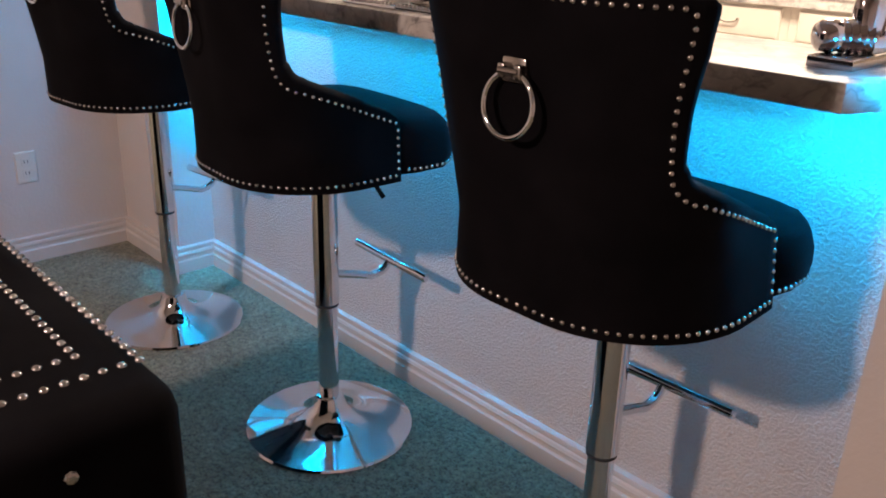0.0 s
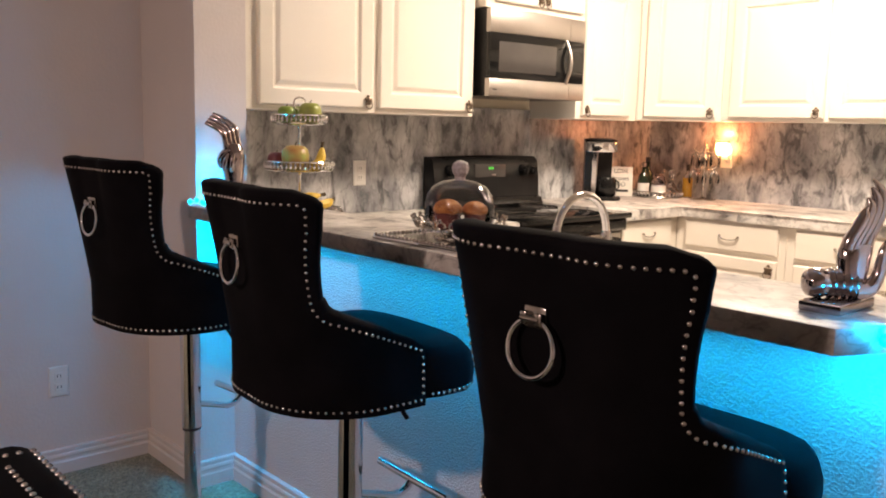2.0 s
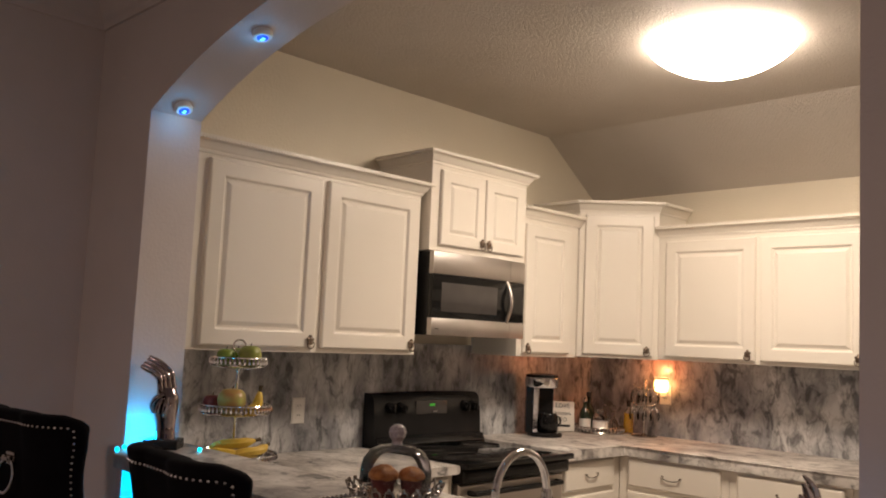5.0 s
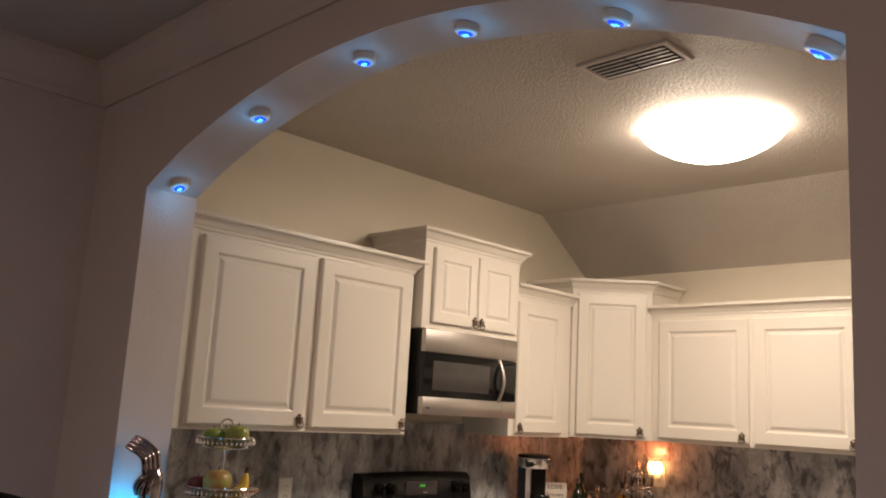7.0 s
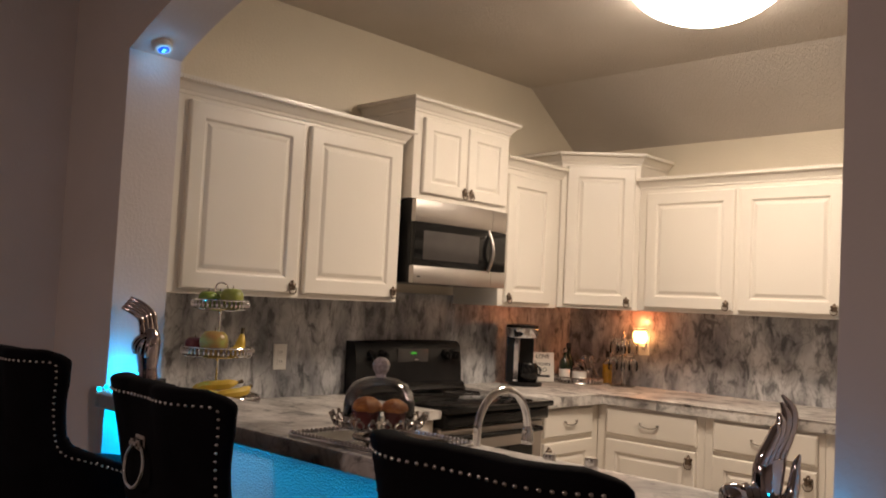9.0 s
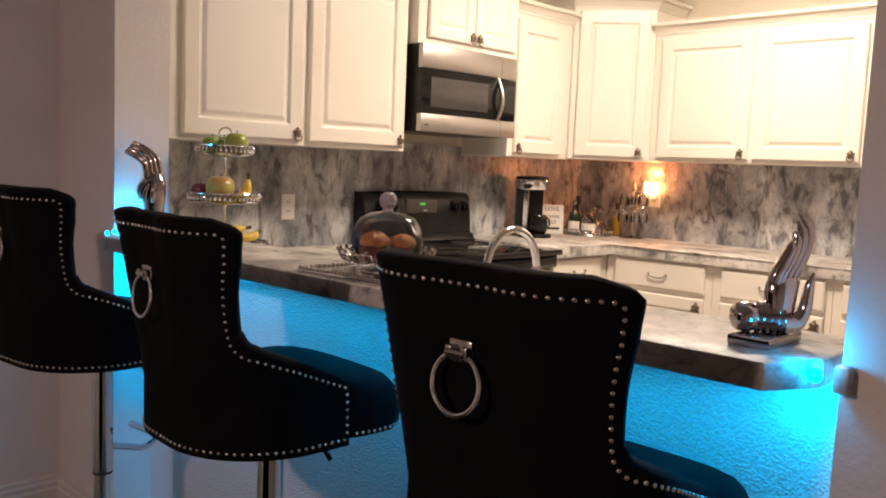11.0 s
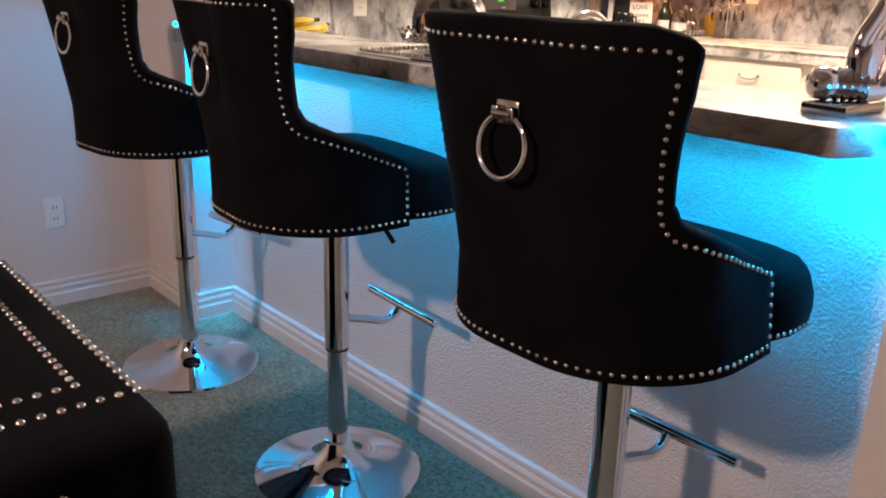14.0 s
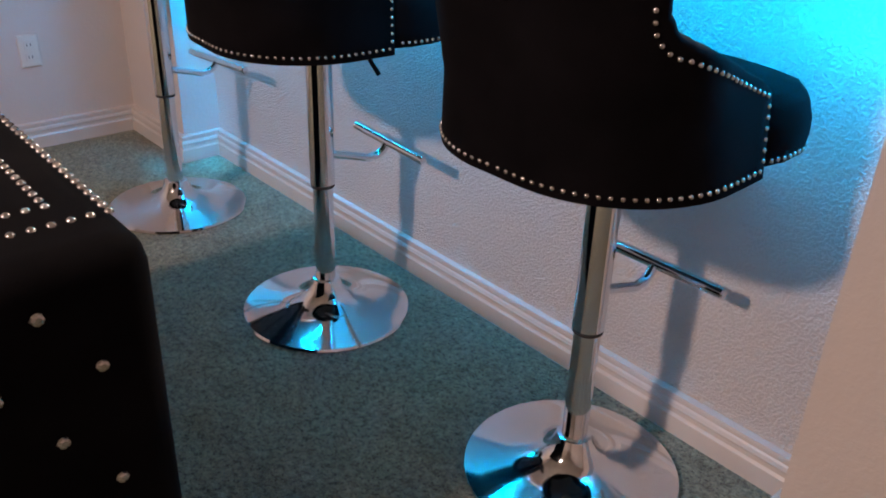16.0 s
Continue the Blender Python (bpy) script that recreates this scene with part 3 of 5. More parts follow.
# ---------------- range and microwave ----------------
def kitchen_range():
    y0, y1 = 1.298, 2.055
    root = thing("range", -0.08, (y0 + y1) / 2, 0, "black freestanding electric range with a steel door", "range")
    f = facing("x", 0.2)
    bm = bmesh.new()
    box(bm, W + 0.016, 0.19, y0, y1, 0.0, 0.895, 0.004, 1)
    part("body", bm, BLACK, root, smooth=0)
    bm = bmesh.new()
    box(bm, W + 0.016, 0.285, y0 - 0.001, y1 + 0.001, 0.897, 0.925, 0.009)
    top = part("cooktop", bm, GLOSS, root, "glossy black glass cooktop")
    for cx, cy, r in ((0.10, 1.5, 0.1), (0.10, 1.87, 0.08), (-0.17, 1.5, 0.08), (-0.17, 1.87, 0.1)):
        bm = bmesh.new()
        torus(bm, (cx, cy, 0.9256), (1, 0, 0), (0, 1, 0), r, 0.0012, 36, 4)
        part("burner_ring", bm, SMOKE, top)
    bm = bmesh.new()
    prof = [(W + 0.016, 0.925), (W + 0.14, 0.925), (W + 0.125, 0.955), (W + 0.105, 0.965), (W + 0.10, 1.06), (W + 0.085, 1.15), (W + 0.06, 1.172), (W + 0.016, 1.172)]
    loft(bm, [[(x, y0 + 0.004 + i, z) for x, z in prof] for i in (0, 0.012)] + [[(x + 0.006 * math.sin(math.pi * k / 8), y0 + 0.016 + (y1 - y0 - 0.032) * k / 8, z + 0.006 * math.sin(math.pi * k / 8)) for x, z in prof] for k in range(9)] + [[(x, y1 - 0.016 + i, z) for x, z in prof] for i in (0, 0.012)])
    guard = part("backguard", bm, BLACK, root, "black control backguard")
    bm = bmesh.new()
    slope = lambda v: W + 0.108 - (v - 1.06) * 0.16
    box(bm, slope(1.1) - 0.01, slope(1.1) + 0.0035, 1.57, 1.79, 1.065, 1.135, 0.004)
    part("display_panel", bm, SMOKE, guard)
    bm = bmesh.new()
    for y, w in ((1.664, 0.004), (1.672, 0.006), (1.682, 0.006), (1.692, 0.006)):
        box(bm, W + 0.104, W + 0.1085, y, y + w, 1.108, 1.120)
    part("clock_display", bm, DIGITS, guard, "lit green clock digits", smooth=0)
    bm = bmesh.new()
    box(bm, W + 0.104, W + 0.1085, 1.69, 1.715, 1.078, 1.083)
    part("badge", bm, STEEL, guard, smooth=0)
    for y in (1.395, 1.465, 1.92, 1.985):
        bm = bmesh.new()
        tube(bm, [(W + 0.09, y, 1.105), (W + 0.118, y, 1.102), (W + 0.135, y, 1.100)], [0.026, 0.024, 0.019], 20)
        box(bm, W + 0.13, W + 0.143, y - 0.005, y + 0.005, 1.078, 1.122, 0.003)
        part("knob", bm, GLOSS, guard)
    bm = bmesh.new()
    panel(bm, f, y0 + 0.008, y1 - 0.008, 0.30, 0.83, [(0, -0.015), (0, 0.018), (0.01, 0.026), (0.07, 0.028), (0.072, 0.026)])
    door = part("oven_door", bm, STEEL, root, "brushed steel oven door", smooth=0)
    bm = bmesh.new()
    panel(bm, f, y0 + 0.09, y1 - 0.09, 0.40, 0.72, [(0, 0.02), (0, 0.030), (0.004, 0.0315)])
    part("window", bm, GLOSS, door, "dark oven window", smooth=0)
    bm = bmesh.new()
    tube(bm, [f(y0 + 0.07, 0.02, 0.79), f(y0 + 0.07, 0.065, 0.79), f(y1 - 0.07, 0.065, 0.79), f(y1 - 0.07, 0.02, 0.79)], 0.012, 12)
    part("handle", bm, BLACK, door, "black bar handle")
    bm = bmesh.new()
    panel(bm, f, y0 + 0.004, y1 - 0.004, 0.835, 0.893, [(0, -0.015), (0, 0.05), (0.012, 0.062), (0.02, 0.064)])
    part("front_lip", bm, BLACK, root)
    bm = bmesh.new()
    panel(bm, f, y0 + 0.008, y1 - 0.008, 0.08, 0.285, [(0, -0.015), (0, 0.018), (0.01, 0.024)])
    part("drawer", bm, STEEL, root, smooth=0)


kitchen_range()


def microwave():
    y0, y1, z0, z1 = 1.354, 2.022, 1.465, 1.858
    xf = -0.045
    root = thing("microwave", -0.24, (y0 + y1) / 2, z0, "steel and black over-the-range microwave under a cabinet", "microwave")
    bm = bmesh.new()
    box(bm, W + 0.016, xf - 0.018, y0, y1, z0, z1, 0.003, 1)
    part("body", bm, BLACK, root, smooth=0)

    def front(u0, u1, v0, v1, d0, d1, name, mat, parent, label=""):
        b = bmesh.new()
        n = 12
        bow = lambda u: 0.022 * math.sin(math.pi * (u - y0) / (y1 - y0))
        rows = []
        for k in range(n + 1):
            u = u0 + (u1 - u0) * k / n
            rows.append([(xf + d0, u, v0), (xf + d1 + bow(u), u, v0), (xf + d1 + 0.003 + bow(u), u, v0 + 0.004), (xf + d1 + 0.003 + bow(u), u, v1 - 0.004), (xf + d1 + bow(u), u, v1), (xf + d0, u, v1)])
        loft(b, rows)
        return part(name, b, mat, parent, label)
    split = 1.895
    front(y0, split - 0.001, 1.752, z1, -0.02, 0.004, "top_panel", STEEL, root, "brushed steel top panel")
    front(split + 0.001, y1, 1.752, z1, -0.02, 0.004, "top_panel", STEEL, root)
    front(y0, split - 0.001, z0, 1.545, -0.02, 0.006, "bottom_panel", STEEL, root)
    front(split + 0.001, y1, z0, 1.545, -0.02, 0.006, "bottom_panel", STEEL, root)
    door = front(y0 + 0.002, split - 0.001, 1.547, 1.750, -0.02, 0.002, "door", GLOSS, root, "black glass microwave door")
    front(y0 + 0.055, 1.79, 1.575, 1.715, 0.001, 0.0035, "window", SMOKE, door, "smoked grey window")
    front(split + 0.001, y1, 1.547, 1.750, -0.02, 0.002, "control_panel", GLOSS, root)
    bm = bmesh.new()
    pts = [(xf + 0.014 + 0.034 * math.sin(math.pi * k / 10), 1.872, 1.54 + 0.21 * k / 10) for k in range(11)]
    tube(bm, pts, 0.011, 10)
    part("handle", bm, STEEL, door, "curved steel handle")
    bm = bmesh.new()
    box(bm, xf + 0.008, xf + 0.0135, 1.375, 1.40, 1.492, 1.497)
    part("badge", bm, SLOT, root, smooth=0)


microwave()


# ---------------- ceiling lamp and vent ----------------
def ceiling_lamp():
    x, y = 1.16, 1.79
    root = thing("ceiling_lamp", x, y, 2.72, "lit white glass flush-mount dome lamp", "ceiling lamp")
    bm = bmesh.new()
    lathe(bm, x, y, [(0.268, 2.719), (0.27, 2.712), (0.268, 2.7045)], 48)
    part("base", bm, PLASTIC, root)
    bm = bmesh.new()
    lathe(bm, x, y, [(0.276, 2.7045), (0.293, 2.699), (0.294, 2.694), (0.276, 2.674), (0.240, 2.647), (0.190, 2.620), (0.125, 2.596), (0.056, 2.583), (0.006, 2.580)], 48)
    part("shade", bm, SHADE, root, "glowing warm white glass dome")


ceiling_lamp()


def vent():
    x0, x1, y0, y1, z = 1.09, 1.45, 0.91, 1.10, 2.719
    root = thing("ceiling_vent", (x0 + x1) / 2, (y0 + y1) / 2, z, "grey metal ceiling air vent with slats", "vent")
    bm = bmesh.new()
    panel(bm, lambda u, d, v: (u, v, z - d), x0, x1, y0, y1, [(0, 0), (0, 0.004), (0.006, 0.010), (0.022, 0.010), (0.024, 0.003)])
    part("frame", bm, WALL, root, smooth=0)
    bm = bmesh.new()
    box(bm, x0 + 0.026, x1 - 0.026, y0 + 0.026, y1 - 0.026, z - 0.0048, z - 0.0036)
    part("backing", bm, SLOT, root, smooth=0)
    for half in (0, 1):
        for k in range(5):
            bm = bmesh.new()
            a = x0 + 0.03 + half * 0.155
            y = y0 + 0.031 + k * 0.0275
            loft(bm, [[(q, y, z - 0.0135), (q, y + 0.0245, z - 0.0070), (q, y + 0.025, z - 0.0058), (q, y + 0.0005, z - 0.0123)] for q in (a, a + 0.145)])
            part("slat", bm, VENT, root, smooth=0)


vent()


# ---------------- puck lights ----------------
def puck_lights():
    apex, half, R = 2.449, 1.091, 2.498
    first = None
    for x in (0.055, 0.53, 1.035, 1.425, 1.865, 2.285):
        z = apex - R + math.sqrt(R * R - (x - half) ** 2)
        tilt = math.degrees(math.asin((x - half) / R))
        m = pose(x, -0.005, z, 0, tilt, 0)
        if first:
            copy_thing(first, m)
            continue
        first = thing("puck_light", 0, 0, 0, "round stick-on puck light with a blue lit lens", "puck light", "puck lights along the arch")
        b = bmesh.new()
        lathe(b, 0, 0, [(0.030, 0.0), (0.0315, -0.006), (0.031, -0.018), (0.027, -0.022), (0.020, -0.0225)], 28)
        part("housing", b, PLASTIC, first)
        b = bmesh.new()
        lathe(b, 0, 0, [(0.019, -0.022), (0.018, -0.0245), (0.010, -0.026), (0.002, -0.0265)], 24)
        lens = part("lens", b, LED_BLUE, first, "glowing blue lens")
        b = bmesh.new()
        for dx in (-0.005, 0.005):
            box(b, dx - 0.0026, dx + 0.0026, -0.006, 0.006, -0.0282, -0.0262, 0.0006, 1)
        part("diode", b, LED_CORE, lens, "pair of bright blue diodes", smooth=0)
        first.matrix_basis = m


puck_lights()


# ---------------- outlets ----------------
def outlet(way, at, u, v, label):
    f = facing(way, at)
    root = thing("outlet", *f(u, 0, v - 0.058), label, "outlet")
    bm = bmesh.new()
    panel(bm, f, u - 0.036, u + 0.036, v - 0.058, v + 0.058, [(0, 0.0005), (0, 0.003), (0.004, 0.006), (0.01, 0.0065)])
    plate = part("plate", bm, PLASTIC, root, smooth=0)
    for dv in (-0.021, 0.021):
        bm = bmesh.new()
        panel(bm, f, u - 0.016, u + 0.016, v + dv - 0.014, v + dv + 0.014, [(0, 0.005), (0, 0.0075), (0.003, 0.0085)])
        s = part("socket", bm, PLASTIC, plate, smooth=0)
        bm = bmesh.new()
        for du in (-0.006, 0.006):
            panel(bm, f, u + du - 0.0013, u + du + 0.0013, v + dv - 0.004, v + dv + 0.006, [(0, 0.0075), (0, 0.0091)])
        part("slot", bm, SLOT, plate, smooth=0)


outlet("x", W, -0.441, 0.352, "white duplex outlet low on the wall")
outlet("x", W + 0.012, 0.915, 1.098, "white duplex outlet on the backsplash")


# ---------------- bar stools ----------------
def bar_stool():
    root = thing("bar_stool", 0, 0, 0, "black velvet bar stool with nailhead trim and chrome pedestal", "bar stool", "bar stools along the bar")
    # pedestal
    bm = bmesh.new()
    lathe(bm, 0, 0, [(0.211, 0.0), (0.214, 0.004), (0.211, 0.010), (0.185, 0.014), (0.12, 0.024), (0.07, 0.040), (0.045, 0.062), (0.037, 0.085), (0.034, 0.092), (0.028, 0.094)], 64)
    part("base", bm, CHROME, root, "polished chrome trumpet base")
    bm = bmesh.new()
    lathe(bm, 0, 0, [(0.0248, 0.09), (0.0248, 0.40)], 32)
    part("lower_tube", bm, CHROME, root)
    bm = bmesh.new()
    lathe(bm, 0, 0, [(0.027, 0.333), (0.030, 0.336), (0.030, 0.70)], 32)
    part("column", bm, CHROME, root)
    bm = bmesh.new()
    lathe(bm, 0, 0, [(0.0255, 0.327), (0.0285, 0.328), (0.0290, 0.3325), (0.0255, 0.333)], 32)
    part("collar", bm, SLOT, root, "thin dark collar between the tubes")
    # footrest
    bm = bmesh.new()
    tube(bm, [(0, 0.02, 0.405), (0, 0.09, 0.385), (0, 0.13, 0.372), (0, 0.155, 0.376), (0, 0.172, 0.384), (0, 0.184, 0.399)], 0.010, 10)
    foot = part("footrest", bm, CHROME, root, "chrome T-bar footrest")
    bm = bmesh.new()
    tube(bm, [(-0.150, 0.188, 0.403), (-0.147, 0.188, 0.403), (0.147, 0.188, 0.403), (0.150, 0.188, 0.403)], [0.008, 0.0115, 0.0115, 0.008], 14)
    part("bar", bm, CHROME, foot)
    bm = bmesh.new()
    tube(bm, [(0.015, 0.05, 0.692), (0.065, 0.075, 0.668), (0.105, 0.095, 0.612)], [0.005, 0.005, 0.006], 8)
    part("lever", bm, BLACK, root, "thin black height lever")

    # upholstered tub: places by arc length s from the middle of the back and by height z
    Z0, ZN, bend = 0.695, 1.148, 1.626

    def outer(s, z, off=0.0):
        h01 = (z - Z0) / 0.46
        flat, r = 0.048 + 0.006 * h01, 0.201 - 0.066 * h01
        s *= 1 + 0.176 * min(1.0, max(0.0, (z - 0.823) / 0.27)) ** 1.3
        t, sg = abs(s), (1 if s >= 0 else -1)
        a = min(max((t - flat) / r, 0.0), bend)
        q = max(0.0, t - flat - r * bend)
        n = Vector((sg * math.sin(a), -math.cos(a)))
        p = Vector((sg * (min(t, flat) + r * math.sin(a) + q * math.cos(a)), -0.266 + r - r * math.cos(a) + q * math.sin(a)))
        h = max(0.0, (z - 0.807) / 0.39)
        flare = 0.085 * h - 0.004 * max(0.0, 1 - (z - 0.707) / 0.25)
        p += n * (off + flare * (0.35 + 0.65 * abs(n.x)) * max(0.0, 1 - max(0.0, p.y + 0.15) / 0.15))
        p.y -= 0.018 * h * h * max(0.0, 0.25 - 0.75 * n.y)
        return (p.x, p.y, z)

    # the line of nails on one half: back, side, scoop, arm, front
    sA, rho, sB, zB, sC, zC, sE, zE = 0.163, 0.014, 0.190, 0.938, 0.2415, 0.898, 0.466, 0.815
    line, room = [], []

    def along(pts, inset):
        line.extend(pts)
        room.extend([inset] * len(pts))
    along([((sA - rho) * k / 20, ZN) for k in range(20)], 0.020)
    along([(sA - rho + rho * math.sin(q), ZN - rho + rho * math.cos(q)) for q in (math.pi / 2 * k / 6 for k in range(6))], 0.014)
    along([(sA + (sB - sA) * (k / 24) ** 2, ZN - rho + (zB - ZN + rho) * k / 24) for k in range(24)], 0.011)
    cs, cz = sB + 0.30 * (sC - sB), zC + 0.12 * (zB - zC)
    along([((1 - u) ** 2 * sB + 2 * u * (1 - u) * cs + u * u * sC, (1 - u) ** 2 * zB + 2 * u * (1 - u) * cz + u * u * zC) for u in (k / 12 for k in range(12))], 0.016)
    along([(sC + (sE - 0.014 - sC) * k / 20, zC + (zE + 0.005 - zC) * k / 20) for k in range(20)], 0.013)
    along([(sE - 0.014 + 0.014 * math.sin(q), zE - 0.009 + 0.014 * math.cos(q)) for q in (math.pi / 2 * k / 6 for k in range(6))], 0.009)
    along([(sE, zE - 0.009 + (Z0 + 0.017 - zE + 0.009) * k / 12) for k in range(13)], 0.007)

    def widened():
        out = []
        for i, (p, w) in enumerate(zip(line, room)):
            a, b = line[max(i - 1, 0)], line[min(i + 1, len(line) - 1)]
            d = Vector((b[0] - a[0], b[1] - a[1])).normalized()
            out.append((max(0.0, p[0] - d.y * w), p[1] + d.x * w))
        return out
    rim = widened()
    zs, widths = [Z0], [rim[-1][0]]
    for q, z in reversed(rim):
        if z > zs[-1] + 0.0012 and z > Z0 + 0.018:
            zs.append(z)
            widths.append(min(q, widths[-1]))
    cols, thick = 36, 0.060
    bm = bmesh.new()

    def sheet(off):
        rows = [[bm.verts.new(outer(w * (2 * j / cols - 1), z, off)) for j in range(cols + 1)] for z, w in zip(zs, widths)]
        for p, q in zip(rows, rows[1:]):
            for j in range(cols):
                bm.faces.new((p[j], p[j + 1], q[j + 1], q[j]))
        return rows
    skin, lining = sheet(0.0), sheet(-thick)

    def border(rows):
        return [r[-1] for r in rows] + rows[-1][-2:0:-1] + [r[0] for r in reversed(rows)]
    plane = [(w, z) for z, w in zip(zs, widths)] + [(widths[-1] * (2 * j / cols - 1), zs[-1]) for j in range(cols - 1, 0, -1)] + [(-w, z) for z, w in reversed(list(zip(zs, widths)))]
    loops = [border(skin)]
    for a in (36, 72, 108, 144):
        ring = []
        for i, (q, z) in enumerate(plane):
            a0, a1 = plane[max(i - 1, 0)], plane[min(i + 1, len(plane) - 1)]
            d = Vector((a1[0] - a0[0], a1[1] - a0[1]))
            d = d.normalized() if d.length > 1e-6 else Vector((0, 1))
            w = (0.010 if z > 0.86 else 0.007) * math.sin(radians(a))
            low = min(1.0, (z - Z0) / 0.03)
            ring.append(bm.verts.new(outer(q + d.y * w * low, z - d.x * w * low, -thick / 2 * (1 - math.cos(radians(a))))))
        loops.append(ring)
    loops.append(border(lining))
    for p, q in zip(loops, loops[1:]):
        for i in range(len(p) - 1):
            bm.faces.new((p[i], p[i + 1], q[i + 1], q[i]))
    for j in range(cols):
        bm.faces.new((skin[0][j], skin[0][j + 1], lining[0][j + 1], lining[0][j]))
    shell = part("shell", bm, VELVET, root, "black velvet wingback shell", smooth=60)
    # seat
    bm = bmesh.new()

    half = [(0.0, 0.236), (0.10, 0.233), (0.162, 0.224), (0.216, 0.202), (0.243, 0.160), (0.246, 0.100), (0.238, 0.058), (0.205, 0.025), (0.190, -0.08), (0.165, -0.17), (0.12, -0.225), (0.0, -0.24)]
    full = half + [(-x, y) for x, y in half[-2:0:-1]]

    def seat_ring(inset, z):
        k = 1 - inset / 0.21
        return [(x * k, -0.02 + (y + 0.02) * k, z) for x, y in full]
    loft(bm, [seat_ring(0.012, 0.703), seat_ring(0.002, 0.708), seat_ring(-0.001, 0.74), seat_ring(0.0, 0.765), seat_ring(0.006, 0.793), seat_ring(0.018, 0.811), seat_ring(0.04, 0.820), seat_ring(0.09, 0.824), seat_ring(0.17, 0.825)])
    part("seat", bm, VELVET, root, "thick black velvet seat cushion", smooth=60)
    bm = bmesh.new()
    box(bm, -0.15, 0.15, -0.17, 0.15, 0.690, 0.7035, 0.004, 1)
    part("seat_board", bm, SLOT, root)
    # nails
    nail = bmesh.new()
    ring_r = [(0.0041, 0.0), (0.0038, 0.0017), (0.0026, 0.0030), (0.0006, 0.0035)]
    loft(nail, [[(rr * math.cos(2 * math.pi * k / 8), rr * math.sin(2 * math.pi * k / 8), h) for k in range(8)] for rr, h in ring_r])
    me = finish("nailhead", nail, NAIL, 60)

    def put(s, z, parent):
        p = Vector(outer(s, z))
        n = (Vector(outer(s, z, 0.01)) - p).normalized()
        ob = new("nailhead", me)
        ob.parent = parent
        ob.matrix_basis = Matrix.Translation(p) @ n.to_track_quat("Z", "Y").to_matrix().to_4x4()

    edge = []
    for (s0, z0), (s1, z1) in zip(line, line[1:]):
        edge += [(s0 + (s1 - s0) * k / 8, z0 + (z1 - z0) * k / 8) for k in range(8)]
    edge += [(sE - sE * k / 200, Z0 + 0.014) for k in range(201)]
    last, spaced = None, []
    for q, z in edge:
        p = Vector(outer(q, z))
        if last is None or (p - last).length >= 0.0157:
            spaced.append((q, z))
            last = p
    for q, z in spaced:
        put(q, z, shell)
        if q > 0.008:
            put(-q, z, shell)
    seat = [c for c in root.children if c.name.startswith("seat") and "board" not in c.name][0]
    front = [Vector((x, y)) for x, y in half[:7]]
    for sg in (-1, 1):
        for a, b in zip(front, front[1:]):
            n = max(1, round((b - a).length / 0.0157))
            for k in range(n):
                p = a.lerp(b, (k + 0.5) / n)
                d = (b - a).normalized()
                ob = new("nailhead", me)
                ob.parent = seat
                ob.matrix_basis = Matrix.Translation((sg * p.x, p.y + 0.0005, 0.717)) @ Vector((-sg * d.y, d.x, 0)).to_track_quat("Z", "Y").to_matrix().to_4x4()
    # ring pull on the back
    yr = outer(0, 1.04)[1]
    bm = bmesh.new()
    box(bm, -0.021, 0.021, yr - 0.010, yr + 0.004, 1.036, 1.070, 0.004)
    for sg in (-1, 1):
        box(bm, sg * 0.014 - 0.006, sg * 0.014 + 0.006, yr - 0.02, yr - 0.004, 1.042, 1.062, 0.003)
    tube(bm, [(-0.017, yr - 0.017, 1.052), (0.017, yr - 0.017, 1.052)], 0.006, 10)
    mount = part("ring_mount", bm, DARKCHROME, root, "square nickel ring mount")
    bm = bmesh.new()
    torus(bm, (0, yr - 0.016, 1.008), (1, 0, 0), (0, 0.10, 1), 0.043, 0.0042, 44, 10)
    part("pull_ring", bm, CHROME, mount, "round chrome pull ring")
    return root


stool = bar_stool()
for k, (x, y, a, lift) in enumerate([(1.972, -0.230, 1, 0), (1.162, -0.266, -4, 0.015), (0.350, -0.292, 6, 0.036)]):
    m = pose(x, y, 0, 0, 0, a)
    if k == 0:
        place = m
    else:
        other = copy_thing(stool, m)
        # the gas lifts stand at different heights
        for child in other.children:
            if not child.name.startswith(("base", "lower_tube")):
                child.matrix_basis = pose(0, 0, lift) @ child.matrix_basis
stool.matrix_basis = place


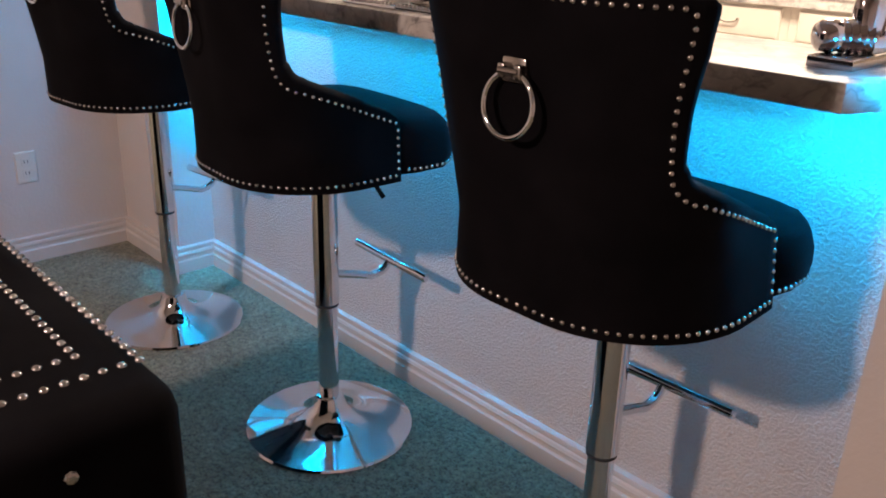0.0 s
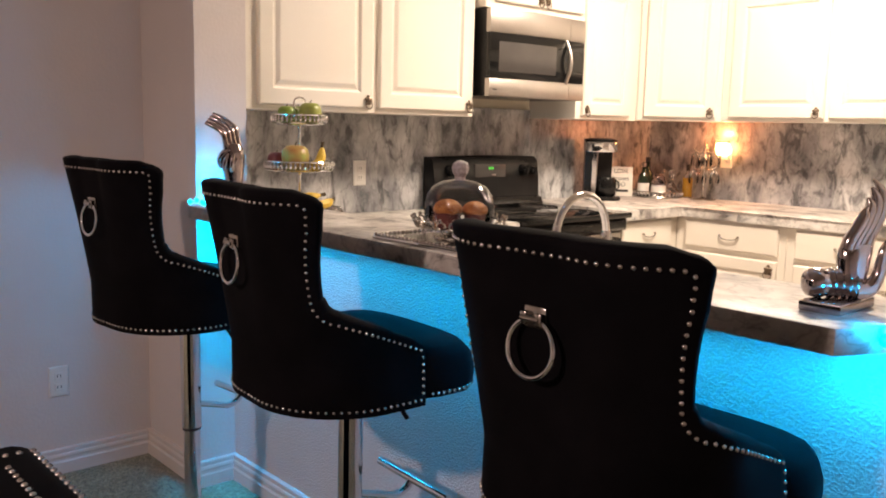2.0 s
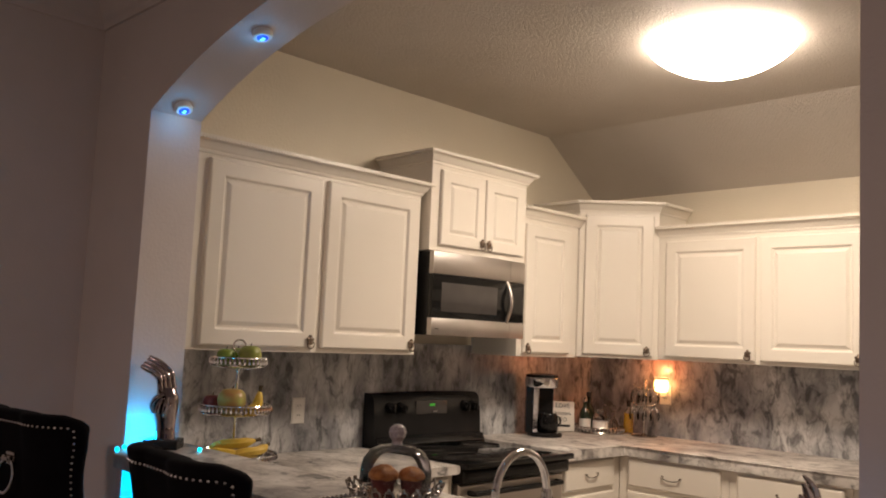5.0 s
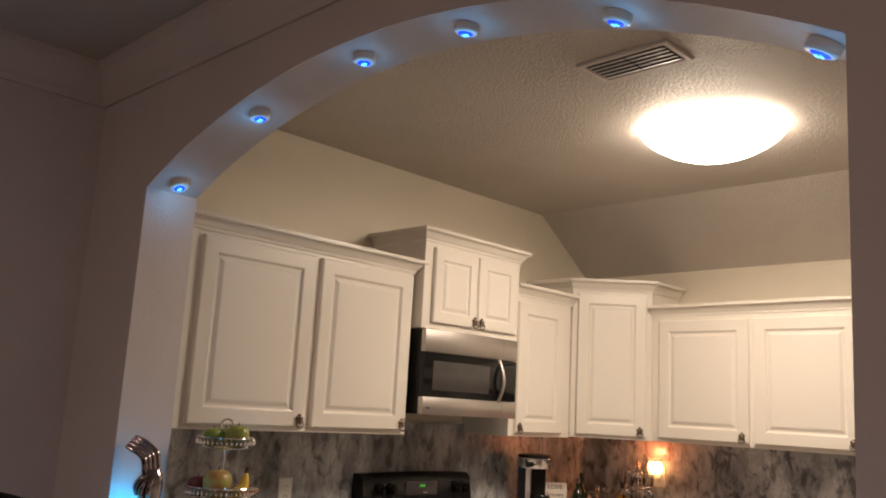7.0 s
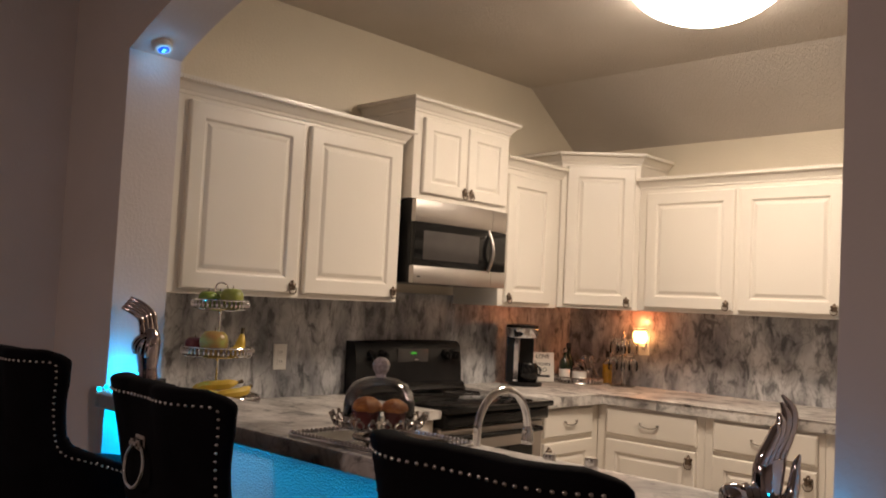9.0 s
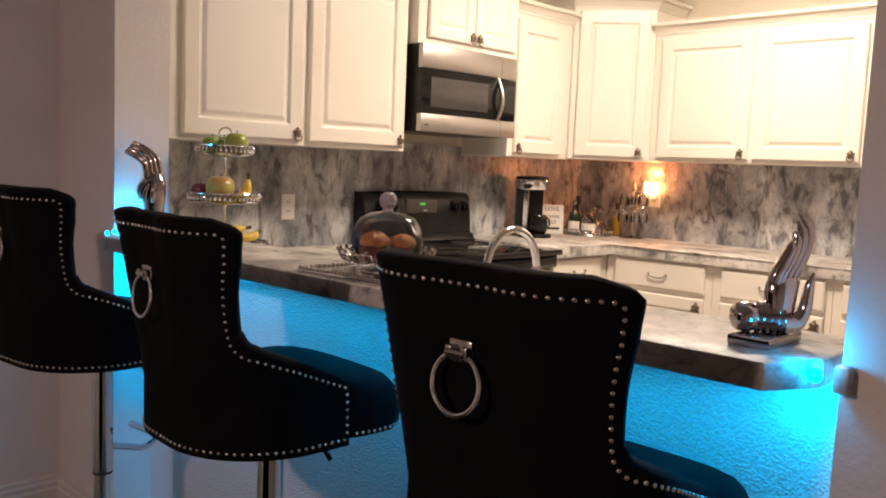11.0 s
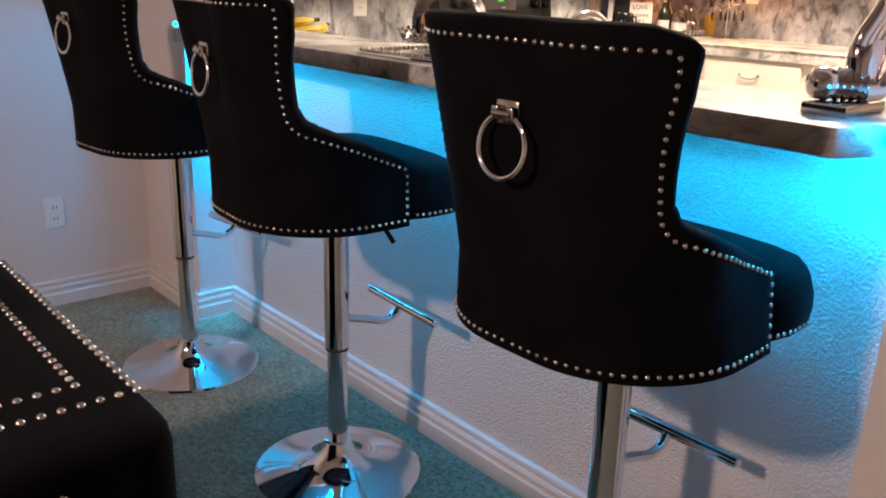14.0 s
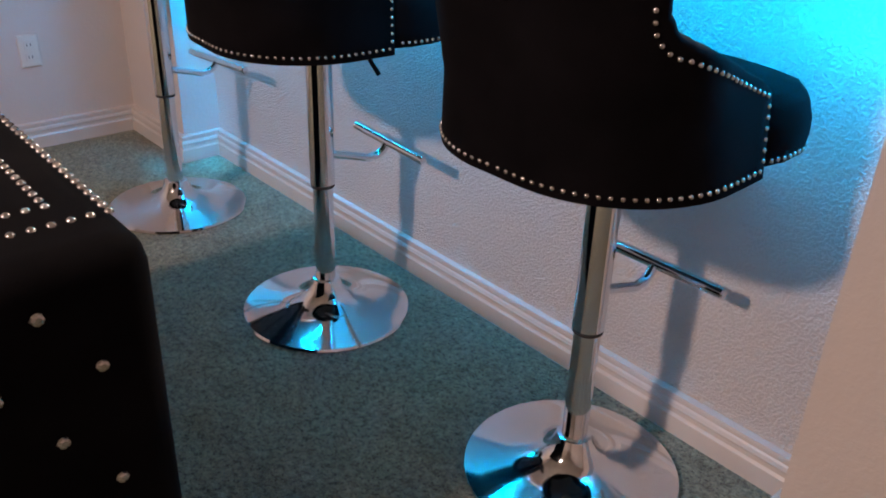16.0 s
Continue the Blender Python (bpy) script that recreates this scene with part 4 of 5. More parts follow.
# ---------------- upholstered ottoman ----------------
def ottoman():
    x0, x1, y0, y1, z1 = 1.02, 1.85, -1.62, -0.950, 0.69
    root = thing("ottoman", (x0 + x1) / 2, (y0 + y1) / 2, 0, "tall black velvet ottoman with nailhead rows and crystal buttons", "ottoman")
    bm = bmesh.new()
    box(bm, x0, x1, y0, y1, 0.03, z1, 0.045, 5)
    body = part("body", bm, VELVET, root, smooth=60)
    for sx in (x0 + 0.06, x1 - 0.06):
        for sy in (y0 + 0.06, y1 - 0.06):
            bm = bmesh.new()
            lathe(bm, sx, sy, [(0.022, 0.0), (0.028, 0.035)], 16)
            part("foot", bm, BLACK, root)
    nail = bmesh.new()
    loft(nail, [[(rr * math.cos(2 * math.pi * k / 10), rr * math.sin(2 * math.pi * k / 10), h) for k in range(10)] for rr, h in [(0.0068, 0.0), (0.0063, 0.0025), (0.004, 0.0046), (0.0006, 0.0054)]])
    me = finish("nailhead", nail, NAIL, 60)
    o = ORIGIN[body.name]
    for inset, step in ((0.055, 0.024), (0.115, 0.024)):
        a0, a1, b0, b1 = x0 + inset + 0.03, x1 - inset - 0.04, y0 + inset, y1 - inset + 0.035
        pts = [(x, b1) for x in np.arange(a1, a0, -step)] + [(x, b0) for x in np.arange(a1, a0, -step)] + [(a1, y) for y in np.arange(b1 - step, b0, -step)] + [(a0, y) for y in np.arange(b1 - step, b0, -step)]
        for x, y in pts:
            ob = new("nailhead", me)
            ob.parent = body
            ob.location = Vector((x, y, z1 - 0.0008)) - o
    gem = bmesh.new()
    loft(gem, [[(rr * math.cos(2 * math.pi * k / 8), rr * math.sin(2 * math.pi * k / 8), h) for k in range(8)] for rr, h in [(0.0088, 0.0), (0.0095, 0.002), (0.0078, 0.0045), (0.0045, 0.006), (0.001, 0.0062)]])
    me = finish("crystal_button", gem, NAIL, 0)
    for row in range(6):
        for col in range(6):
            y = -1.039 - 0.125 * col - (0.0625 if row % 2 == 0 else 0)
            z = 0.623 - 0.0905 * row
            if y > y0 + 0.06:
                ob = new("crystal_button", me)
                ob.parent = body
                ob.matrix_basis = Matrix.Translation(Vector((x1 - 0.0008, y, z)) - o) @ pose(0, 0, 0, 0, 90, 0)
    return root


ottoman()


# ---------------- led strip under the bar ----------------
bm = bmesh.new()
box(bm, 0.15, 2.24, -0.055, -0.045, 0.9955, 0.9995)
solo("led_strip", bm, LED_CYAN, "glowing cyan LED strip under the bar edge", "led strip")


def led_beads():
    root = thing("led_string", 0.06, -0.06, 1.045, "string of tiny cyan lights on the bar top end", "string lights")
    for k, (x, y) in enumerate([(0.10, -0.165), (0.125, -0.135), (0.055, -0.12), (0.03, -0.06), (0.02, 0.0), (0.17, -0.15), (0.03, 0.05), (0.22, 0.06)]):
        bm = bmesh.new()
        ball(bm, x, y, 1.0525, 0.0075, seg=10, rows=6)
        part("bead", bm, LED_CYAN, root)


led_beads()
bm = bmesh.new()
ball(bm, 2.304, -0.108, 1.022, 0.011, seg=12, rows=8)
solo("led_bead", bm, LED_CYAN, "small cyan light at the bar end", "string lights")


# ---------------- things on the bar ----------------
RIGHT, AHEAD = Vector((0.68, 0.733, 0)), Vector((-0.733, 0.68, 0))


def spot(c, a, b, z):
    """A place at a to the right and b ahead of c, at the height z."""
    p = Vector((c[0], c[1], 0)) + RIGHT * a + AHEAD * b
    return (p.x, p.y, z)


def flow(points, n=6):
    """Smooth line through points of any width."""
    out = []
    for i in range(len(points) - 1):
        q = [points[min(max(i + k, 0), len(points) - 1)] for k in (-1, 0, 1, 2)]
        for k in range(n):
            f = k / n
            out.append([0.5 * (2 * b + (c - a) * f + (2 * a - 5 * b + 4 * c - d) * f * f + (3 * b - a - 3 * c + d) * f ** 3) for a, b, c, d in zip(*q)])
    return out + [list(points[-1])]


# upright hand sculpture, simplified to plain shapes
def bent_sculpture():
    c = (2.190, -0.056)
    bm = bmesh.new()
    slab(bm, [(2.166, -0.110), (2.233, -0.110), (2.233, 0.016), (2.166, 0.016)], 1.0452, 1.063, 0.003)
    # fluted drum lying on the block
    drum = [(-0.122, 0.006), (-0.120, 0.016), (-0.114, 0.0225), (-0.100, 0.0245), (-0.092, 0.0245)]
    for k in range(9):
        drum += [(-0.088 + 0.006 * k, 0.0215 + 0.003 * (k % 2)), (-0.085 + 0.006 * k, 0.0225 + 0.003 * (k % 2))]
    drum.append((-0.030, 0.015))
    loft(bm, [[spot(c, y + 0.078, r * math.cos(q), 1.0875 + r * math.sin(q)) for q in (2 * math.pi * k / 32 for k in range(32))] for y, r in drum])

    def place(u, v):
        """From a drawing in tenths of a millimetre, up and to the right."""
        return (u - 36) / 3300, 1.045 + v / 3280
    # flat upright palm
    rows = []
    for u0, u1, v, d in ((110, 200, 95, 0.016), (72, 216, 130, 0.020), (62, 226, 190, 0.020), (60, 236, 260, 0.019), (66, 244, 320, 0.017), (84, 248, 352, 0.012)):
        (a0, z), (a1, _) = place(u0, v), place(u1, v)
        m, w = (a0 + a1) / 2, (a1 - a0) / 2
        rows.append([spot(c, m + w * math.cos(q), d * math.sin(q), z) for q in (2 * math.pi * k / 28 for k in range(28))])
    loft(bm, rows)
    # four slender tapering fingers, tips curling back
    for k, pts in enumerate(([(88, 325), (102, 372), (132, 430), (158, 485), (168, 520), (170, 548)],
                             [(126, 325), (145, 385), (176, 450), (200, 515), (204, 560), (186, 598)],
                             [(168, 325), (188, 390), (220, 460), (246, 540), (240, 600), (212, 652)],
                             [(214, 325), (236, 395), (266, 470), (290, 550), (280, 625), (228, 690)])):
        rad = (0.0105, 0.0108, 0.0105, 0.0098, 0.0080, 0.0022)
        line = flow([(*place(u, v), r) for (u, v), r in zip(pts, rad)], 5)
        tube(bm, [spot(c, a, -0.012 + 0.007 * k, z) for a, z, r in line], [r for a, z, r in line], 16)
    line = flow([(*place(u, v), r) for u, v, r in ((150, 105, 0.015), (222, 118, 0.0135), (262, 180, 0.0110), (276, 265, 0.0090), (284, 330, 0.0070), (302, 385, 0.0022))], 5)
    tube(bm, [spot(c, a, -0.012, z) for a, z, r in line], [r for a, z, r in line], 16)
    solo("sculpture", bm, SILVER, "polished chrome hand sculpture standing on the bar top", "sculpture", smooth=60)


bent_sculpture()


# hand and forearm sculpture reduced to a plain body and finger tubes
def tall_sculpture():
    c = (0.095, 0.0)
    bm = bmesh.new()
    base = [spot(c, a, b, 0) for a, b in ((-0.060, -0.045), (0.052, -0.045), (0.052, 0.045), (-0.060, 0.045))]
    slab(bm, [(p[0], p[1]) for p in base], 1.0452, 1.078, 0.004)
    body = flow([(0.0, 1.076, 0.034), (-0.001, 1.092, 0.033), (-0.002, 1.117, 0.031), (-0.004, 1.155, 0.037), (-0.006, 1.195, 0.042), (-0.003, 1.222, 0.036), (-0.003, 1.246, 0.024)])
    rings = []
    for a, z, r in body:
        rings.append([spot(c, a + r * math.cos(q), 0.82 * r * math.sin(q), z) for q in (2 * math.pi * k / 36 for k in range(36))])
    loft(bm, rings)
    middle = [(-0.003, 1.215), (-0.005, 1.240), (-0.009, 1.262), (-0.015, 1.286), (-0.036, 1.306), (-0.060, 1.3195), (-0.084, 1.330)]
    for k in range(4):
        off, depth = -0.0165 + 0.011 * k, -0.020 + 0.013 * k
        line = []
        for i, (a, z) in enumerate(middle):
            p, q = middle[max(i - 1, 0)], middle[min(i + 1, 6)]
            d = Vector((q[0] - p[0], q[1] - p[1])).normalized()
            line.append((a + d.y * off, z - d.x * off, (0.0085, 0.0105, 0.0095, 0.0112, 0.0095, 0.0095, 0.0070)[i]))
        line = flow(line, 5)
        tube(bm, [spot(c, a, depth, z) for a, z, r in line], [r for a, z, r in line], 16)
    for pts in ([(-0.038, -0.018, 1.165, 0.010), (-0.040, -0.030, 1.192, 0.011), (-0.024, -0.038, 1.215, 0.0105), (-0.002, -0.037, 1.226, 0.007)],
                [(-0.022, -0.036, 1.158, 0.007), (-0.020, -0.041, 1.178, 0.009), (-0.014, -0.041, 1.198, 0.009), (-0.010, -0.037, 1.212, 0.006)],
                [(0.002, -0.034, 1.152, 0.007), (0.004, -0.041, 1.174, 0.009), (0.006, -0.041, 1.196, 0.009), (0.008, -0.035, 1.214, 0.006)]):
        line = flow(pts, 5)
        tube(bm, [spot(c, a, b, z) for a, b, z, r in line], [r for a, b, z, r in line], 14)
    ob = solo("sculpture", bm, BRONZE, "rosy chrome hand sculpture on a black block base", "sculpture", smooth=75)
    ob.data.materials.append(BLACK)
    for poly in ob.data.polygons:
        if max(ob.data.vertices[v].co.z for v in poly.vertices) < 1.0785:
            poly.material_index = 1


tall_sculpture()


def mirror_tray():
    x0, x1, y0, y1 = 1.105, 1.445, -0.165, 0.125
    root = thing("tray", 1.27, -0.02, 1.0452, "rectangular mirrored tray with a crystal rim", "tray")
    bm = bmesh.new()
    box(bm, x0, x1, y0, y1, 1.0452, 1.053, 0.002, 1)
    part("plate", bm, MIRROR, root)
    for a0, a1, b0, b1 in ((x0, x1, y0, y0 + 0.016), (x0, x1, y1 - 0.016, y1), (x0, x0 + 0.016, y0 + 0.017, y1 - 0.017), (x1 - 0.016, x1, y0 + 0.017, y1 - 0.017)):
        bm = bmesh.new()
        n = int(max(a1 - a0, b1 - b0) / 0.013)
        for k in range(n):
            t = (k + 0.5) / n
            x, y = (a0 + (a1 - a0) * t, (b0 + b1) / 2) if a1 - a0 > b1 - b0 else ((a0 + a1) / 2, b0 + (b1 - b0) * t)
            ball(bm, x, y, 1.0555, 0.006, 0.006, 0.004, 6, 4)
        tagged(part("crystal_rim", bm, CHROME, root, "rim of glittering crystals", smooth=0), kind="stuff")


mirror_tray()


def cake_dome():
    x, y = 1.262, -0.018
    root = thing("cake_stand", x, y, 1.053, "silver cake stand with filigree rim and clear glass dome", "cake stand")
    bm = bmesh.new()
    lathe(bm, x, y, [(0.062, 1.0532), (0.060, 1.058), (0.03, 1.064), (0.026, 1.072), (0.05, 1.078), (0.100, 1.080), (0.102, 1.084), (0.006, 1.084)], 40)
    part("stand", bm, DARKCHROME, root, "aged silver pedestal plate")
    n = 22
    for k in range(n):
        a = 2 * math.pi * k / n
        bm = bmesh.new()
        d = Vector((math.cos(a), math.sin(a), 0))
        e = Vector((-d.y, d.x, 0))
        c = Vector((x, y, 1.083)) + d * 0.105
        torus(bm, c + Vector((0, 0, 0.008)) + d * 0.004, e, Vector((0, 0, 1)) + d * 0.5, 0.011, 0.0028, 12, 5)
        ball(bm, *(c + d * 0.010 + Vector((0, 0, 0.022))), 0.005, seg=6, rows=4)
        part("filigree", bm, DARKCHROME, root)
    bm = bmesh.new()
    out = [(0.084, 1.0855), (0.086, 1.11), (0.085, 1.135), (0.079, 1.160), (0.064, 1.180), (0.040, 1.192), (0.012, 1.196)]
    lathe(bm, x, y, [(0.082, 1.0852)] + out, 48, False)
    dome = part("dome", bm, SKIN, root, "clear glass dome")
    dome.visible_shadow = False
    bm = bmesh.new()
    lathe(bm, x, y, [(0.014, 1.194), (0.012, 1.202), (0.019, 1.212), (0.0215, 1.224), (0.018, 1.235), (0.009, 1.241), (0.002, 1.242)], 9)
    part("knob", bm, KNOB, dome, "glittering crystal knob", smooth=0)


cake_dome()


def muffin(x, y, s):
    root = thing("muffin", x, y, 1.0845, "golden brown muffin in a paper cup under the dome", "muffin", "muffins under the dome")
    bm = bmesh.new()
    seg = 24
    rings = []
    for r, z in ((0.026, 0.0), (0.030, 0.018), (0.034, 0.038)):
        rings.append([(x + s * r * (1 + 0.05 * (k % 2)) * math.cos(2 * math.pi * k / seg), y + s * r * (1 + 0.05 * (k % 2)) * math.sin(2 * math.pi * k / seg), 1.0845 + s * z) for k in range(seg)])
    loft(bm, rings)
    part("paper_cup", bm, WRAP, root)
    bm = bmesh.new()
    rings = []
    for r, z in ((0.030, 0.034), (0.039, 0.038), (0.041, 0.048), (0.036, 0.060), (0.024, 0.069), (0.010, 0.073), (0.002, 0.0735)):
        rings.append([(x + s * r * (1 + 0.06 * math.sin(3 * a + z * 90)) * math.cos(a), y + s * r * (1 + 0.06 * math.sin(2 * a + 1)) * math.sin(a), 1.0845 + s * z * (1 + 0.03 * math.sin(5 * a))) for a in (2 * math.pi * k / seg for k in range(seg))])
    loft(bm, rings)
    part("crown", bm, CAKE, root, "domed golden crust", smooth=60)


muffin(*spot((1.262, -0.018), -0.028, -0.02, 0)[:2], 0.86)
muffin(*spot((1.262, -0.018), 0.038, 0.004, 0)[:2], 0.78)


# ---------------- tiered stand with fruit ----------------
TX, TY = 0.070, 0.279


def tiered_stand():
    root = thing("tiered_stand", TX, TY, 0.915, "three-tier silver fruit stand with crystal-edged trays", "fruit stand")
    bm = bmesh.new()
    lathe(bm, TX, TY, [(0.010, 0.966), (0.006, 0.975), (0.006, 1.13), (0.011, 1.14), (0.006, 1.155), (0.006, 1.30), (0.011, 1.31), (0.005, 1.325), (0.005, 1.375)], 14)
    part("pole", bm, CHROME, root)
    for z, r in ((0.978, 0.155), (1.150, 0.125), (1.318, 0.098)):
        bm = bmesh.new()
        lathe(bm, TX, TY, [(0.012, z - 0.012), (r * 0.6, z - 0.008), (r - 0.004, z - 0.002), (r, z + 0.002), (r - 0.004, z + 0.005), (0.012, z + 0.002)], 40)
        tray = part("tray", bm, CHROME, root, "round mirrored tray")
        bm = bmesh.new()
        torus(bm, (TX, TY, z + 0.032), (1, 0, 0), (0, 1, 0), r, 0.0032, 44, 6)
        part("rail", bm, CHROME, tray)
        n = int(2 * math.pi * r / 0.0165)
        bm = bmesh.new()
        for k in range(n):
            a = 2 * math.pi * k / n
            ball(bm, TX + r * math.cos(a), TY + r * math.sin(a), z + 0.018, 0.0064, 0.0064, 0.0125, 6, 4)
        tagged(part("crystal_edge", bm, CHROME, tray, "row of hanging crystals", smooth=0), kind="stuff")
    for k in range(3):
        a = 2 * math.pi * k / 3 + 0.5
        bm = bmesh.new()
        lathe(bm, TX + 0.12 * math.cos(a), TY + 0.12 * math.sin(a), [(0.011, 0.9152), (0.008, 0.935), (0.006, 0.970)], 12)
        part("foot", bm, CHROME, root)
    bm = bmesh.new()
    torus(bm, (TX, TY, 1.392), RIGHT, (0, 0, 1), 0.022, 0.0032, 28, 6)
    part("handle", bm, DARKCHROME, root, "round carrying ring")


tiered_stand()


def apple(a, b, z, r, mat, label):
    x, y, _ = spot((TX, TY), a, b, 0)
    root = thing("apple", x, y, z, label, "apple", "apples on the fruit stand")
    bm = bmesh.new()
    prof = [(0.18, 0.06), (0.5, 0.0), (0.78, 0.22), (0.97, 0.62), (1.0, 1.0), (0.92, 1.38), (0.66, 1.66), (0.36, 1.72), (0.14, 1.62), (0.03, 1.52)]
    lathe(bm, x, y, [(q * r, z + h * r) for q, h in prof], 24)
    part("flesh", bm, mat, root, smooth=80)
    bm = bmesh.new()
    tube(bm, [(x, y, z + 1.5 * r), (x + 0.002, y, z + 1.78 * r), (x + 0.006, y, z + 1.95 * r)], 0.0018, 6)
    part("stem", bm, BROWN, root)


apple(0.045, -0.030, 1.3235, 0.041, LIME, "pale yellow-green apple on the top tray of a fruit stand")
apple(-0.040, -0.035, 1.3235, 0.033, GREEN, "small green apple on the top tray of a fruit stand")
apple(-0.015, 0.050, 1.3235, 0.034, GREEN, "green apple at the rear of the top tray")
apple(-0.002, -0.066, 1.1555, 0.050, BLUSH, "large green apple with a red blush on the middle tray")
apple(-0.080, -0.020, 1.1555, 0.034, RED, "dark red apple on the middle tray")
apple(-0.050, 0.055, 1.1555, 0.034, GREEN, "green apple at the rear of the middle tray")


def banana(points, radius, label):
    pts = [Vector(p) for p in points]
    root = thing("banana", *pts[0], label, "banana", "bananas on the fruit stand")
    dense = []
    for i in range(len(pts) - 1):
        p0, p1, p2, p3 = pts[max(i - 1, 0)], pts[i], pts[i + 1], pts[min(i + 2, len(pts) - 1)]
        for k in range(5):
            t = k / 5
            dense.append(0.5 * ((2 * p1) + (p2 - p0) * t + (2 * p0 - 5 * p1 + 4 * p2 - p3) * t * t + (3 * p1 - p0 - 3 * p2 + p3) * t ** 3))
    dense.append(pts[-1])
    n = len(dense)
    rad = [radius * min(1.0, 0.35 + 4.0 * k / n, 0.32 + 3.2 * (n - 1 - k) / n) for k in range(n)]
    bm = bmesh.new()
    tube(bm, dense, rad, 7)
    part("peel", bm, YELLOW, root, smooth=50)
    bm = bmesh.new()
    d = (dense[-1] - dense[-3]).normalized()
    tube(bm, [dense[-1] - d * 0.004, dense[-1] + d * 0.010, dense[-1] + d * 0.020], [radius * 0.36, radius * 0.34, radius * 0.42], 7)
    part("stem", bm, BROWN, root)


def at_stand(a, b, z):
    return spot((TX, TY), a, b, z)


banana([at_stand(0.045, -0.080, 1.168), at_stand(0.068, -0.080, 1.170), at_stand(0.087, -0.062, 1.190), at_stand(0.092, -0.050, 1.235)], 0.0175, "yellow banana standing up from the middle tray")
banana([at_stand(-0.12, -0.09, 1.009), at_stand(-0.06, -0.12, 1.024), at_stand(0.01, -0.125, 1.022), at_stand(0.075, -0.10, 1.009), at_stand(0.10, -0.07, 1.014)], 0.0185, "long yellow banana lying on the bottom tray")
banana([at_stand(-0.07, -0.05, 1.028), at_stand(-0.02, -0.075, 1.048), at_stand(0.04, -0.075, 1.054), at_stand(0.085, -0.045, 1.062)], 0.0185, "yellow banana with dark stem on the bottom tray")
banana([at_stand(0.02, -0.115, 1.014), at_stand(0.06, -0.12, 1.028), at_stand(0.11, -0.085, 1.034), at_stand(0.125, -0.03, 1.044)], 0.017, "short yellow banana across the bottom tray")


# ---------------- sink faucet ----------------
def faucet():
    x, y = 1.19, 0.43
    root = thing("faucet", x, y, 0.915, "tall chrome gooseneck kitchen faucet behind the bar", "faucet")
    bm = bmesh.new()
    lathe(bm, x, y, [(0.028, 0.9152), (0.027, 0.925), (0.018, 0.935), (0.016, 0.96)], 24)
    part("base", bm, CHROME, root)
    bm = bmesh.new()
    R = 0.115
    pts = [(x, y, 0.94), (x, y, 0.98), (x, y, 1.018)] + [(x, y + R - R * math.cos(a), 1.018 + R * math.sin(a)) for a in (math.pi * k / 16 for k in range(1, 16))] + [(x, y + 2 * R + 0.003, 1.01)]
    tube(bm, pts, 0.0115, 14)
    part("spout", bm, CHROME, root, smooth=60)
    bm = bmesh.new()
    lathe(bm, x, y + 2 * R + 0.003, [(0.0135, 1.02), (0.017, 1.005), (0.0165, 0.985), (0.020, 0.978), (0.018, 0.966)], 20)
    part("nozzle", bm, CHROME, root)


faucet()
for x, h, lab in ((1.443, 0.998, "short chrome dispenser behind the bar"), (1.573, 1.008, "chrome soap dispenser behind the bar")):
    root = thing("dispenser", x, 0.43, 0.915, lab, "dispenser", "chrome fittings at the sink")
    bm = bmesh.new()
    lathe(bm, x, 0.43, [(0.022, 0.9152), (0.020, 0.925), (0.012, 0.935), (0.012, h - 0.045)], 18)
    part("post", bm, CHROME, root)
    bm = bmesh.new()
    lathe(bm, x, 0.43, [(0.012, h - 0.046), (0.017, h - 0.040), (0.0175, h - 0.006), (0.015, h)], 18)
    part("cap", bm, CHROME, root)


